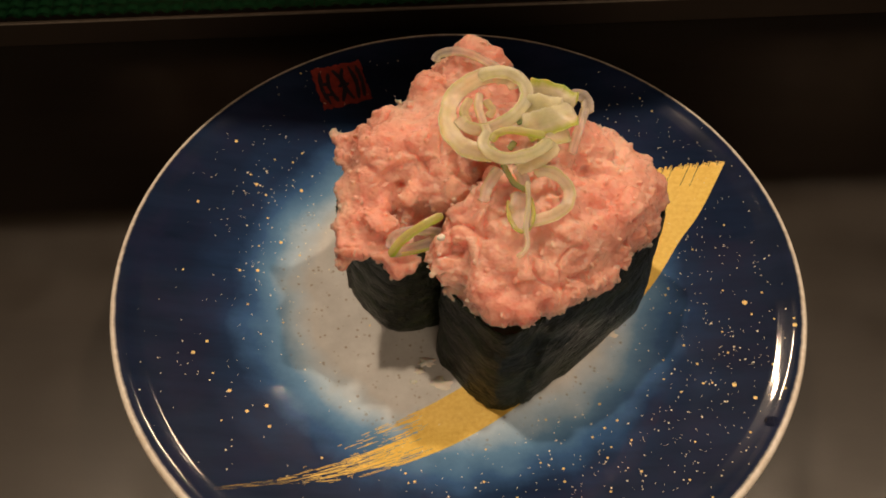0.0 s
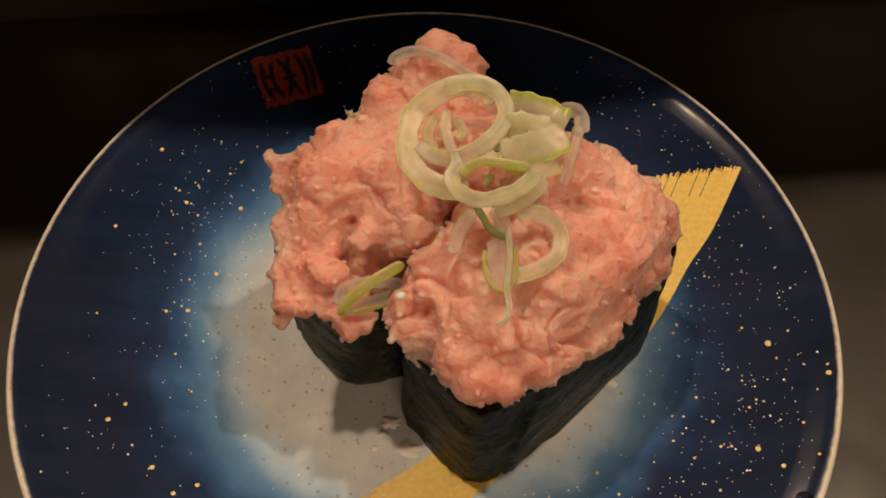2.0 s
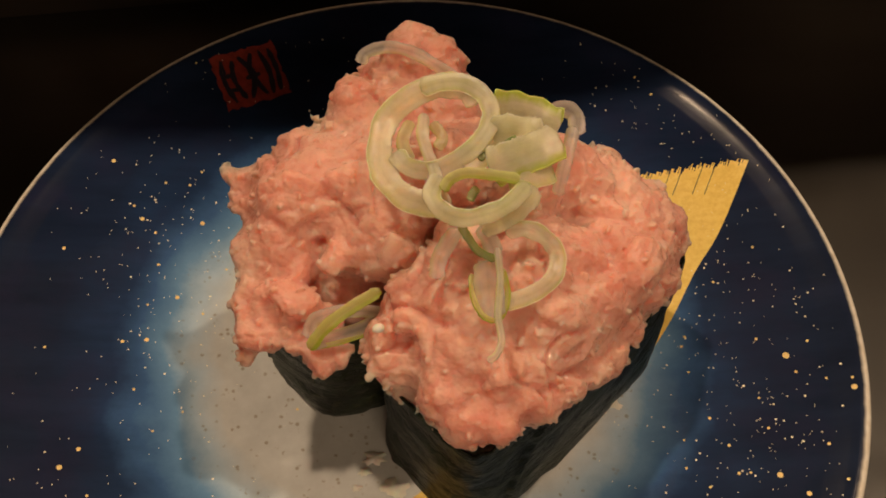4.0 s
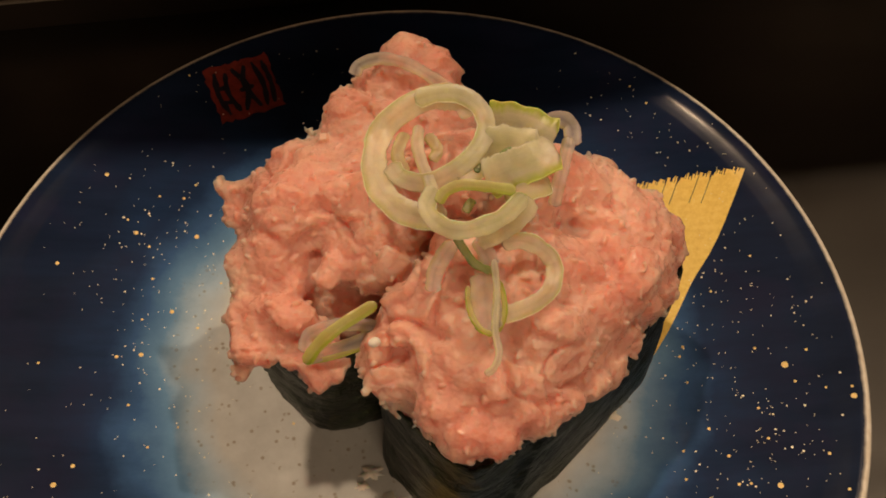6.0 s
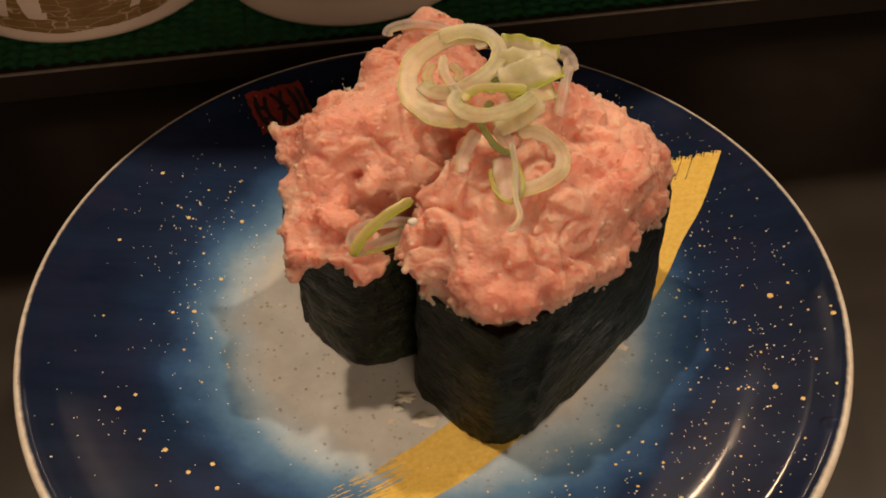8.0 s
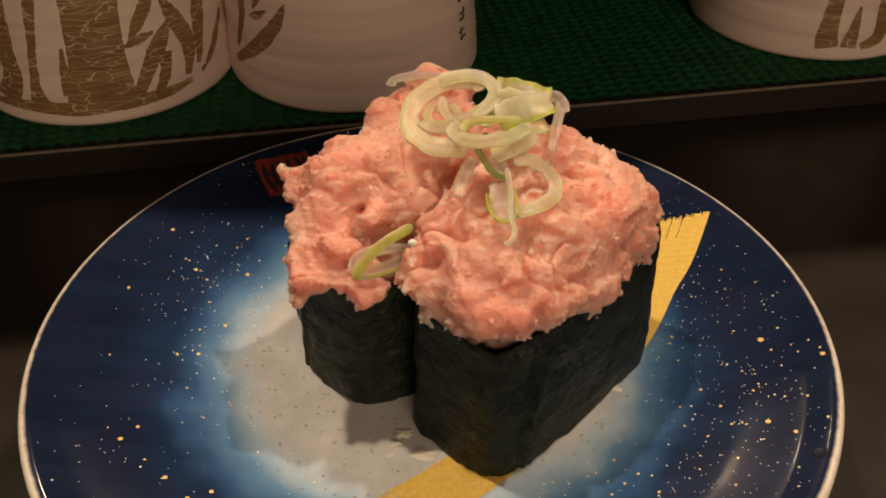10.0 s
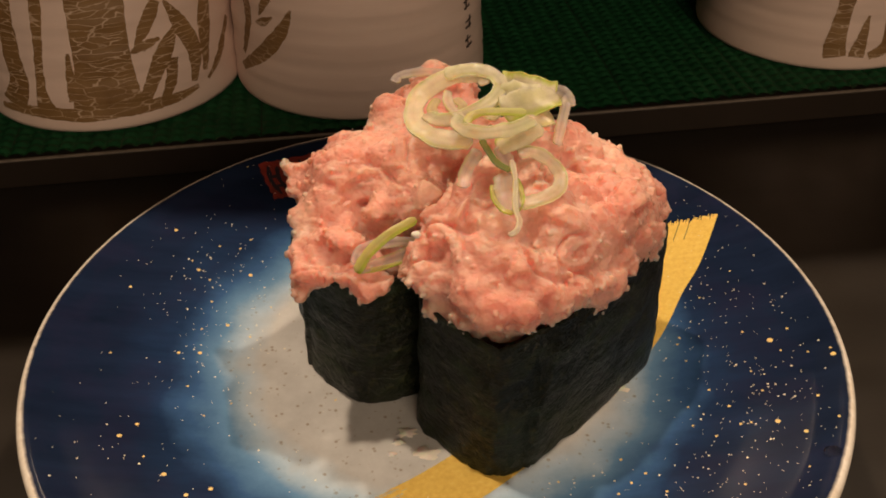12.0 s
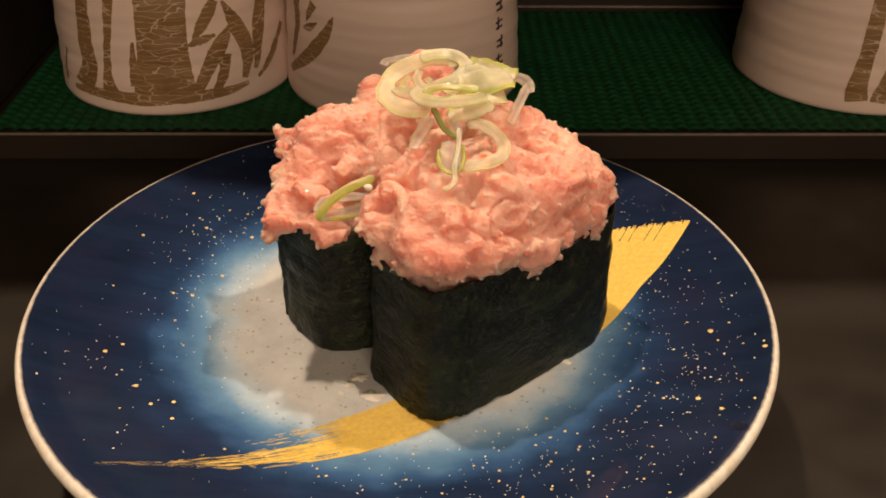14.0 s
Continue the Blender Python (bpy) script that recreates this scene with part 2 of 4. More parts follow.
INK = plain("dark_blue_ink", (0.016, 0.016, 0.030), 0.4, 0.2, 400)
RICE = plain("cooked_rice", (0.82, 0.79, 0.72), 0.45, 0.1, 500, Subsurface_Weight=0.3, Subsurface_Scale=0.001)
STEEL = plain("brushed_metal_edging", (0.17, 0.145, 0.12), 0.5, 0.2, 200)
WALL = plain("brown_wall", (0.22, 0.16, 0.115), 0.7, 0.2, 6)
PLASTER = plain("off_white_plaster", (0.56, 0.50, 0.43), 0.8, 0.1, 8)
GLASS = Mat("water", (1, 1, 1), 0.02, Transmission_Weight=1.0, IOR=1.33).m
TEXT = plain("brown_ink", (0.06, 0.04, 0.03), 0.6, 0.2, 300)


# ---- mesh helpers ----
def mesh_object(name, verts, faces, material, parent=None, label="", smooth=True, uv=None):
    me = bpy.data.meshes.new(name)
    me.from_pydata([tuple(v) for v in verts], [], faces)
    me.materials.append(material)
    if smooth:
        me.polygons.foreach_set("use_smooth", [True] * len(me.polygons))
    if uv is not None:
        layer = me.uv_layers.new(name="UVMap")
        idx = np.zeros(len(me.loops), dtype=np.int32)
        me.loops.foreach_get("vertex_index", idx)
        layer.data.foreach_set("uv", np.asarray(uv, dtype=np.float32)[idx].ravel())
    me.update()
    ob = new(name, me)
    if parent:
        ob.parent = parent
    if label:
        ob["label"] = label
    return ob


def part(name, bm, material, parent, label="", smooth=False):
    me = bpy.data.meshes.new(name)
    bm.to_mesh(me)
    bm.free()
    me.materials.append(material)
    if smooth:
        me.polygons.foreach_set("use_smooth", [True] * len(me.polygons))
    ob = new(name, me)
    if parent:
        ob.parent = parent
    if label:
        ob["label"] = label
    return ob


def box(x0, y0, z0, x1, y1, z1, bevel=0.0, segments=2):
    bm = bmesh.new()
    bmesh.ops.create_cube(bm, size=1.0, matrix=Matrix.LocRotScale(((x0 + x1) / 2, (y0 + y1) / 2, (z0 + z1) / 2), None, (x1 - x0, y1 - y0, z1 - z0)))
    if bevel:
        bmesh.ops.bevel(bm, geom=bm.edges[:], offset=bevel, segments=segments, affect="EDGES", profile=0.5)
    return bm


def lathe(profile, steps, close=False):
    """Verts and faces of a profile of (radius, height) turned round z."""
    verts, faces = [], []
    n = len(profile)
    for i in range(steps):
        a = 2 * math.pi * i / steps
        verts += [(r * math.cos(a), r * math.sin(a), z) for r, z in profile]
    for i in range(steps):
        j = (i + 1) % steps
        for k in range(n - 1 + (1 if close else 0)):
            l = (k + 1) % n
            faces.append((i * n + k, j * n + k, j * n + l, i * n + l))
    return verts, faces


def smooth_curve(points, count):
    """Catmull-Rom through points of any dimension, evenly resampled in parameter."""
    p = np.array(points, dtype=float)
    p = np.vstack([2 * p[0] - p[1], p, 2 * p[-1] - p[-2]])
    out = []
    for u in np.linspace(0, len(p) - 3 - 1e-9, count):
        i = int(u)
        t = u - i
        a, b, c, d = p[i], p[i + 1], p[i + 2], p[i + 3]
        out.append(0.5 * (2 * b + (c - a) * t + (2 * a - 5 * b + 4 * c - d) * t * t + (3 * b - a - 3 * c + d) * t ** 3))
    return np.array(out)


def empty(name, at=(0, 0, 0), turn=0.0):
    ob = new(name)
    ob.empty_display_size = 0.01
    ob.matrix_world = pose(*at, 0, 0, turn)
    return ob


# ---- setting: counter, raised shelf, room ----
YAW = 4.45
EDGE_Y = 0.1152          # where the shelf's front edge crosses x = 0
SHELF_Z = 0.010
shelf_frame = pose(0, EDGE_Y, 0, 0, 0, YAW)

counter = part("counter", box(-0.9, -0.45, -0.04, 0.9, 0.30, 0.0, 0.002), TABLE, None)
tagged(counter, "dark brown lacquered counter with a dull sheen", "counter", kind="structure")

shelf = part("shelf", box(-0.8, 0.0, 0.0002, 0.8, 0.1155, SHELF_Z - 0.0008, 0.0004), make_front_lacquer(), None)
shelf.matrix_world = shelf_frame
tagged(shelf, "low black lacquered shelf at the back of the counter", "shelf", kind="structure")
edging = part("trim", box(-0.8, -0.0005, SHELF_Z - 0.0007, 0.8, 0.0005, SHELF_Z - 0.0001, 0.0001), STEEL, None)
edging.matrix_world = shelf_frame
tagged(edging, "thin dull metal edging along the shelf", "trim", kind="structure")
back = part("wall_back", box(-0.8, 0.1155, 0.0002, 0.8, 0.135, 0.1165, 0.001), BLACK, None)
back.matrix_world = shelf_frame
tagged(back, "black lacquered upstand behind the shelf", "wall", kind="structure")
strip = part("trim", box(-0.8, 0.1138, SHELF_Z + 0.0012, 0.8, 0.1153, SHELF_Z + 0.0022, 0.0002), STEEL, None)
strip.matrix_world = shelf_frame
tagged(strip, "thin metal strip at the foot of the upstand", "trim", kind="structure")

# out of view; set where the shadow edges on plate and counter call for it
upper = part("shelf_upper", box(-0.9, -0.052, 0.117, 0.9, 0.60, 0.121, 0.001), BLACK, None)
upper.matrix_world = shelf_frame
tagged(upper, "black underside of the serving lane above the cups", "shelf", kind="structure")

# unseen room shell, added to bounce light and give the glazes something to reflect
for nm, b, mt in (("floor", (-2, -2, -0.80, 2, 2, -0.75), WALL), ("ceiling", (-2, -2, 1.7, 2, 2, 1.75), PLASTER),
                  ("wall_north", (-2, 2, -0.8, 2, 2.05, 1.75), WALL), ("wall_south", (-2, -2.05, -0.8, 2, -2, 1.75), PLASTER),
                  ("wall_east", (2, -2.05, -0.8, 2.05, 2.05, 1.75), WALL), ("wall_west", (-2.05, -2.05, -0.8, -2, 2.05, 1.75), WALL)):
    tagged(part(nm, box(*b), mt, None), "unseen plain surface that closes the room for bounce light", nm.split("_")[0], kind="structure")


def rubber_mat():
    """Green mat of staggered little ribs."""
    nx, ny = 900, 200
    x = np.linspace(-0.147, 0.40, nx)
    y = np.linspace(0.0024, 0.1134, ny)
    X, Y = np.meshgrid(x, y)
    pitch = 0.0046
    u, v = X / pitch, Y / (pitch * 0.85)
    knob = np.abs(np.sin(math.pi * u)) ** 0.8 * (0.35 + 0.65 * np.abs(np.sin(math.pi * (v + 0.12 * np.sin(math.pi * u)))))
    Z = SHELF_Z - 0.0009 + 0.0013 * knob
    verts = np.stack([X, Y, Z], -1).reshape(-1, 3)
    faces = [(j * nx + i, j * nx + i + 1, (j + 1) * nx + i + 1, (j + 1) * nx + i) for j in range(ny - 1) for i in range(nx - 1)]
    ob = mesh_object("rubber_mat", verts, faces, MAT_GREEN)
    ob.matrix_world = shelf_frame
    return tagged(ob, "dark green knobbly rubber mat lying on the shelf", "mat")


rubber_mat()
side = part("wall_side", box(-0.175, 0.0, SHELF_Z - 0.0006, -0.149, 0.1150, 0.1160, 0.001), BLACK, None)
side.matrix_world = shelf_frame
tagged(side, "black lacquered side panel at the end of the mat", "wall", kind="structure")

# ---- plate ----
TOP = smooth_curve([(0, 23.0), (20, 23.0), (34, 23.0), (38, 23.1), (42, 23.5), (46, 24.2), (51, 25.3), (56, 26.4), (59, 27.05), (61.2, 27.54), (63.4, 27.98), (67.5, 28.72), (70, 29.16), (72, 29.56), (73.2, 29.95), (74.4, 30.4), (75.6, 30.88), (76.5, 31.17)], 110)


def plate_z(x, y):
    """Height of the plate's upper face, in mm."""
    return float(np.interp(math.hypot(x, y), TOP[:, 0], TOP[:, 1]))


def make_plate():
    thing = empty("plate")
    lip = [(77.2, 31.25), (77.9, 31.15), (78.5, 30.75), (78.9, 30.0), (78.95, 29.2), (78.6, 28.4), (77.7, 27.6), (75, 26.4), (66, 23.6), (56, 20.6), (46, 17.8), (41.5, 16.4), (40.6, 15.0),
           (40.0, 3.0), (39.6, 0.6), (39.0, 0.1), (37.6, 0.1), (37.0, 0.8), (36.2, 14.0), (34.5, 15.6), (0.0, 16.0)]
    profile = [(r * MM, z * MM) for r, z in list(TOP) + lip]
    v, f = lathe(profile, 220)
    mesh_object("body", v, f, GLAZE, thing, "deep blue glaze fading to a white centre, pale worn edge")

    # gold brush stroke, laid bristle by bristle
    mid = smooth_curve([(-48, -54.5, 0.8), (-36, -51.6, 1.8), (-25.5, -47.6, 4.2), (-14, -42.2, 5.2), (-2, -36.0, 5.4), (10.4, -27.2, 5.4), (19.8, -18.0, 5.5), (26.4, -12.2, 6.0), (39.1, 2.5, 7.0),
                        (46.4, 15.4, 8.0), (51.6, 24.0, 8.8), (59.0, 39.0, 9.4)], 270)
    tang = np.gradient(mid[:, :2], axis=0)
    tang /= np.linalg.norm(tang, axis=1)[:, None]
    norm = np.stack([-tang[:, 1], tang[:, 0]], -1)
    rng = random.Random(5)
    verts, faces = [], []
    count = 110
    for k in range(count):
        s = (k + 0.5) / count * 2 - 1
        start = 0
        stop = 269 - int(13.5 * (s + 1) * 0.5 + 2 + 1.6 * noise.noise(Vector((k * 0.45, 3, 1))) + 1.8 * rng.random())
        gaps = []
        if k in (32, 45, 66, 78):
            gaps.append((252 - int(s * 6), 275))
        if 0.1 < s < 0.85 and k % 4 == 0:
            a = 211 + rng.randint(0, 10)
            gaps.append((a, a + rng.randint(7, 13)))
        w = 2 / count * 0.58
        last = None
        for i in range(start, stop + 1):
            need = float(np.interp(i, (0, 22, 44, 62, 86, 112), (0.40, 0.26, 0.06, -0.18, -0.6, -2.0)))
            need += (0.55 if s > 0.1 else 0.0) * float(np.interp(i, (40, 80, 108), (1, 1, 0))) + (0.35 if s < -0.7 else 0.0) * float(np.interp(i, (60, 105), (1, 0)))
            speck = 0.95 * noise.noise(Vector((i * 0.055, k * 0.85, 2))) + 0.45 * noise.noise(Vector((i * 0.16, k * 0.30, 9))) + 0.35 * noise.noise(Vector((i * 0.85, k * 0.9, 5)))
            if speck < need or any(a <= i < b for a, b in gaps):
                last = None
                continue
            wob = 0.10 * math.sin(i * 0.9 + k * 2.1) / count
            for side in (-w, w):
                q = mid[i, :2] + norm[i] * mid[i, 2] * (s + side + wob)
                verts.append((q[0] * MM, q[1] * MM, (plate_z(*q) + 0.05) * MM))
            n = len(verts)
            if last is not None:
                faces.append((last, n - 2, n - 1, last + 1))
            last = n - 2
    mesh_object("gold_brush_stroke", verts, faces, GOLD, thing, "dry-brushed gold paint stroke sweeping across the plate")

    # gold flecks: large ones first, then scattered clouds of fine ones
    flecks = [(65.2, -7.6, .62), (74.4, -15, .5), (74.6, -20.2, .5), (59.5, -28.8, .5), (63.2, -32.3, .42), (-56.9, 38.9, .42), (-50.5, 26.6, .42), (-47.4, 1.9, .42), (-39.5, 26.5, .45), (-51.4, 1.3, .34),
              (-58, -22.5, .45), (-55.6, -19.2, .36), (-48.9, -31.3, .45), (-63.6, 19.4, .34), (-42.9, 10.7, .42), (-40.7, -34.2, .42), (-39.4, -39.3, .38), (-44.5, -36, .4)]
    clouds = [(110, -47, 26, 8, 11), (75, -45, 8, 7, 12), (60, -36, -4, 8, 13), (45, -48, -28, 10, 11), (110, 58, 8, 9, 18), (250, 56, -22, 13, 20), (210, 38, -46, 16, 10), (130, 6, -53, 18, 7), (60, 62, 42, 9, 9), (50, -25, 60, 22, 6), (60, -20, -5, 10, 20), (25, -62, -8, 5, 28), (70, 42, 52, 12, 7), (60, 64, -20, 6, 14)]
    for n, cx, cy, sx, sy in clouds:
        for _ in range(n):
            flecks.append((rng.gauss(cx, sx), rng.gauss(cy, sy), 0.065 + 0.05 * rng.random() + 0.20 * rng.random() ** 6))
    verts, faces = [], []
    for x, y, r in flecks:
        d = math.hypot(x, y)
        if d > 76 or (d < 36 and rng.random() < 0.75):
            continue
        sides = 8
        ring = [(x + r * (0.94 + 0.12 * rng.random()) * math.cos(2 * math.pi * i / sides), y + r * (0.94 + 0.12 * rng.random()) * math.sin(2 * math.pi * i / sides)) for i in range(sides)]
        dot = [(p * MM, q * MM, (plate_z(p, q) + 0.04) * MM) for p, q in ring] + [(x * MM, y * MM, (plate_z(x, y) + 0.10) * MM)]
        if r > 0.22:
            mesh_object("gold_fleck", dot, [(i, (i + 1) % sides, sides) for i in range(sides)], FLECK, thing)
            continue
        b = len(verts)
        verts += dot
        faces += [(b + i, b + (i + 1) % sides, b + sides) for i in range(sides)]
    tagged(mesh_object("gold_spatter", verts, faces, SPATTER, thing, "fine pale gold spatter"), kind="stuff")

    # square seal stamp
    seal = empty("seal_stamp")
    seal.parent = thing
    u, v0 = Vector((12.6, 4.8)), Vector((4.6, -12.0))
    o = Vector((-40.2, 63.4))

    def patch(name, a0, b0, a1, b1, lift, material, parent, ragged=0.0, label=""):
        n = 14
        vs, fs = [], []
        for j in range(n + 1):
            for i in range(n + 1):
                a, b = a0 + (a1 - a0) * i / n, b0 + (b1 - b0) * j / n
                if i in (0, n) or j in (0, n):
                    a += ragged * (rng.random() - 0.5)
                    b += ragged * (rng.random() - 0.5)
                q = o + u * a + v0 * b
                vs.append((q.x * MM, q.y * MM, (plate_z(q.x, q.y) + lift) * MM))
        for j in range(n):
            for i in range(n):
                fs.append((j * (n + 1) + i, (j + 1) * (n + 1) + i, (j + 1) * (n + 1) + i + 1, j * (n + 1) + i + 1))
        return mesh_object(name, vs, fs, material, parent, label)

    patch("red_ground", 0.0, 0.0, 1.0, 1.0, 0.05, RED, seal, 0.05, "dull red square stamp")
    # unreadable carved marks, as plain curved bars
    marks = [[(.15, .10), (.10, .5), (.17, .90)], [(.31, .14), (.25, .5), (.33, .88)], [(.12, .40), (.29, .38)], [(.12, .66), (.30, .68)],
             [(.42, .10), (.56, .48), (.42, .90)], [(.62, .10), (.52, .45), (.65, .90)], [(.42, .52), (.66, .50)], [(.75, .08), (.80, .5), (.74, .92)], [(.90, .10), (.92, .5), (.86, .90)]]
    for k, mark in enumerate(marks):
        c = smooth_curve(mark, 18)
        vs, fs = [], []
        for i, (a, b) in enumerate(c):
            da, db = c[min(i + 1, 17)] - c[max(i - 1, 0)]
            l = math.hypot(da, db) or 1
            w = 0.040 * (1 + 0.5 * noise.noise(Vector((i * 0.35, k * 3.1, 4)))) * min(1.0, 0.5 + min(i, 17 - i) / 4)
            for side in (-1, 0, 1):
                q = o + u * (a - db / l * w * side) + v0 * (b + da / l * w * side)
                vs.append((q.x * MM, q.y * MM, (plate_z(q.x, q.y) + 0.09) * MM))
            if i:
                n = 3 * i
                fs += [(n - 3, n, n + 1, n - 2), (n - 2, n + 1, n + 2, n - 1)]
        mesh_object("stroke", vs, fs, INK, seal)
    return tagged(thing, "round navy blue ceramic plate with gold stroke and white centre", "plate")


make_plate()


# ---- sushi ----
def nori_outline(cx, cy, length, width, angle, power, corner, count):
    """Points of a rounded oblong with one sharper corner, in mm."""
    out = []
    ca, sa = math.cos(radians(angle)), math.sin(radians(angle))
    for i in range(count):
        a = 2 * math.pi * i / count
        c, s = math.cos(a), math.sin(a)
        p = power + (corner if c < 0 and s < 0 else 0.0)
        x = length * math.copysign(abs(c) ** (2 / p), c)
        y = width * math.copysign(abs(s) ** (2 / p), s)
        out.append((cx + x * ca - y * sa, cy + x * sa + y * ca))
    return out


def nori_band(parent, outline, floor, top, flare, seed, seam):
    """A closed, slightly crinkled sheet of seaweed with ragged edges and an overlapping end."""
    n, rows = len(outline), 26
    cx, cy = (sum(p[i] for p in outline) / n for i in (0, 1))
    pts = np.array(outline)
    tang = np.roll(pts, -1, 0) - np.roll(pts, 1, 0)
    tang /= np.linalg.norm(tang, axis=1)[:, None]
    out = np.stack([tang[:, 1], -tang[:, 0]], -1)
    seam = min(range(n), key=lambda i: (pts[i, 0] - seam[0]) ** 2 + (pts[i, 1] - seam[1]) ** 2)
    shells = []
    for depth in (0.0, -0.45):
        grid = []
        for j in range(rows + 1):
            f = j / rows
            line = []
            for i in range(n):
                x, y = pts[i]
                rag = noise.noise(Vector((x * 0.55, y * 0.55, seed))) * 0.9 + noise.noise(Vector((x * 1.7, y * 1.7, seed + 5))) * 0.45
                z = floor + abs(rag) * 0.8 * (1 - f) ** 3 + f * (top - floor) + rag * f ** 3
                k = 1 + flare * (f - 0.15)
                crinkle = 0.55 * noise.noise(Vector((x * 0.16, y * 0.16, z * 0.20 + seed))) + 0.30 * noise.noise(Vector((x * 0.55, y * 0.55, z * 0.33 + seed))) + 0.12 * noise.noise(Vector((x * 1.3, y * 1.3, z * 0.7 + seed)))
                lap = 1.0 if 0 <= (i + 1.2 * noise.noise(Vector((z * 0.4, seed, 2))) + 0.24 * (24 - z) - seam) % n < n * 0.33 else 0.0
                d = depth + crinkle + 0.7 * lap
                line.append(((cx + (x - cx) * k + out[i, 0] * d) * MM, (cy + (y - cy) * k + out[i, 1] * d) * MM, z * MM))
            grid.append(line)
        shells.append(grid)
    verts = [p for g in shells for line in g for p in line]
    faces = []
    size = (rows + 1) * n
    for j in range(rows):
        for i in range(n):
            k = (i + 1) % n
            faces.append((j * n + i, j * n + k, (j + 1) * n + k, (j + 1) * n + i))
            faces.append((size + j * n + i, size + (j + 1) * n + i, size + (j + 1) * n + k, size + j * n + k))
    for i in range(n):
        k = (i + 1) % n
        faces.append((rows * n + i, rows * n + k, size + rows * n + k, size + rows * n + i))
        faces.append((i, size + i, size + k, k))
    return mesh_object("seaweed_wrap", verts, faces, NORI, parent, "dark green-black toasted seaweed sheet")


def rice_core(parent, outline, floor, top):
    bm = bmesh.new()
    n = len(outline)
    cx, cy = (sum(p[i] for p in outline) / n for i in (0, 1))
    low = [bm.verts.new(((cx + (x - cx) * 0.90) * MM, (cy + (y - cy) * 0.90) * MM, (floor + 0.15) * MM)) for x, y in outline]
    high = [bm.verts.new(((cx + (x - cx) * 0.90) * MM, (cy + (y - cy) * 0.90) * MM, top * MM)) for x, y in outline]
    bm.faces.new(low[::-1])
    bm.faces.new(high)
    for i in range(n):
        bm.faces.new((low[i], low[(i + 1) % n], high[(i + 1) % n], high[i]))
    return part("rice", bm, RICE, parent, "white vinegared rice")


def fringe(outline, keep, seed):
    """Lumps of mince hanging over the edge of the wrap, wherever keep(x, y) holds."""
    rng = random.Random(seed)
    out = []
    n = len(outline)
    cx, cy = (sum(p[i] for p in outline) / n for i in (0, 1))
    for x, y in outline[::4]:
        if keep(x, y):
            k = 1 - 2.2 / math.hypot(x - cx, y - cy)
            out.append((cx + (x - cx) * k, cy + (y - cy) * k, rng.uniform(57.0, 59.0), rng.uniform(2.6, 3.5)))
    return out


def hashed(ix, iy, iz, seed):
    """Even random numbers from 0 to 1 for whole-numbered places."""
    h = (ix.astype(np.int64) * 73856093) ^ (iy.astype(np.int64) * 19349663) ^ (iz.astype(np.int64) * 83492791) ^ (seed * 2654435761)
    h = (h & 0xFFFFFFFF).astype(np.uint64)
    for k in (0x45D9F3B, 0x119DE1F3):
        h = (((h >> np.uint64(16)) ^ h) * np.uint64(k)) & np.uint64(0xFFFFFFFF)
    return ((h >> np.uint64(16)) ^ h).astype(np.float64) / 4294967296.0


def soft_noise(p, seed):
    """Smooth random field from -1 to 1, one cell a unit."""
    i = np.floor(p)
    f = p - i
    f = f * f * f * (f * (f * 6 - 15) + 10)
    total = np.zeros(len(p))
    for dx in (0, 1):
        for dy in (0, 1):
            for dz in (0, 1):
                w = (f[:, 0] if dx else 1 - f[:, 0]) * (f[:, 1] if dy else 1 - f[:, 1]) * (f[:, 2] if dz else 1 - f[:, 2])
                total += w * hashed(i[:, 0] + dx, i[:, 1] + dy, i[:, 2] + dz, seed)
    return total * 2 - 1


def grains(p, seed):
    """Nearest and second distance to scattered centres, and those two centres' own random numbers."""
    i = np.floor(p)
    best, second, own, other = np.full(len(p), 9.0), np.full(len(p), 9.0), np.zeros(len(p)), np.zeros(len(p))
    for dx in (-1, 0, 1):
        for dy in (-1, 0, 1):
            for dz in (-1, 0, 1):
                c = i + (dx, dy, dz)
                q = np.stack([hashed(c[:, 0], c[:, 1], c[:, 2], seed + k) for k in range(3)], -1) * 0.9 + 0.05
                d = np.linalg.norm(c + q - p, axis=1)
                near = d < best
                other = np.where(near, own, np.where(d < second, q[:, 0], other))
                second = np.where(near, best, np.minimum(second, d))
                own = np.where(near, q[:, 0], own)
                best = np.where(near, d, best)
    return best, second, own, other


def remeshed(ob, voxel, smooth=0):
    """The object's mesh run together into one skin; returns places and normals in mm."""
    mod = ob.modifiers.new("merge", "REMESH")
    mod.mode, mod.voxel_size = "VOXEL", voxel
    if smooth:
        soft = ob.modifiers.new("soften", "SMOOTH")
        soft.factor, soft.iterations = 0.5, smooth
    bpy.context.view_layer.update()
    me = bpy.data.meshes.new_from_object(ob.evaluated_get(bpy.context.evaluated_depsgraph_get()))
    ob.modifiers.clear()
    ob.data = me
    co, no = np.zeros(len(me.vertices) * 3), np.zeros(len(me.vertices) * 3)
    me.vertices.foreach_get("co", co)
    me.vertices.foreach_get("normal", no)
    return me, co.reshape(-1, 3) * 1000, no.reshape(-1, 3)


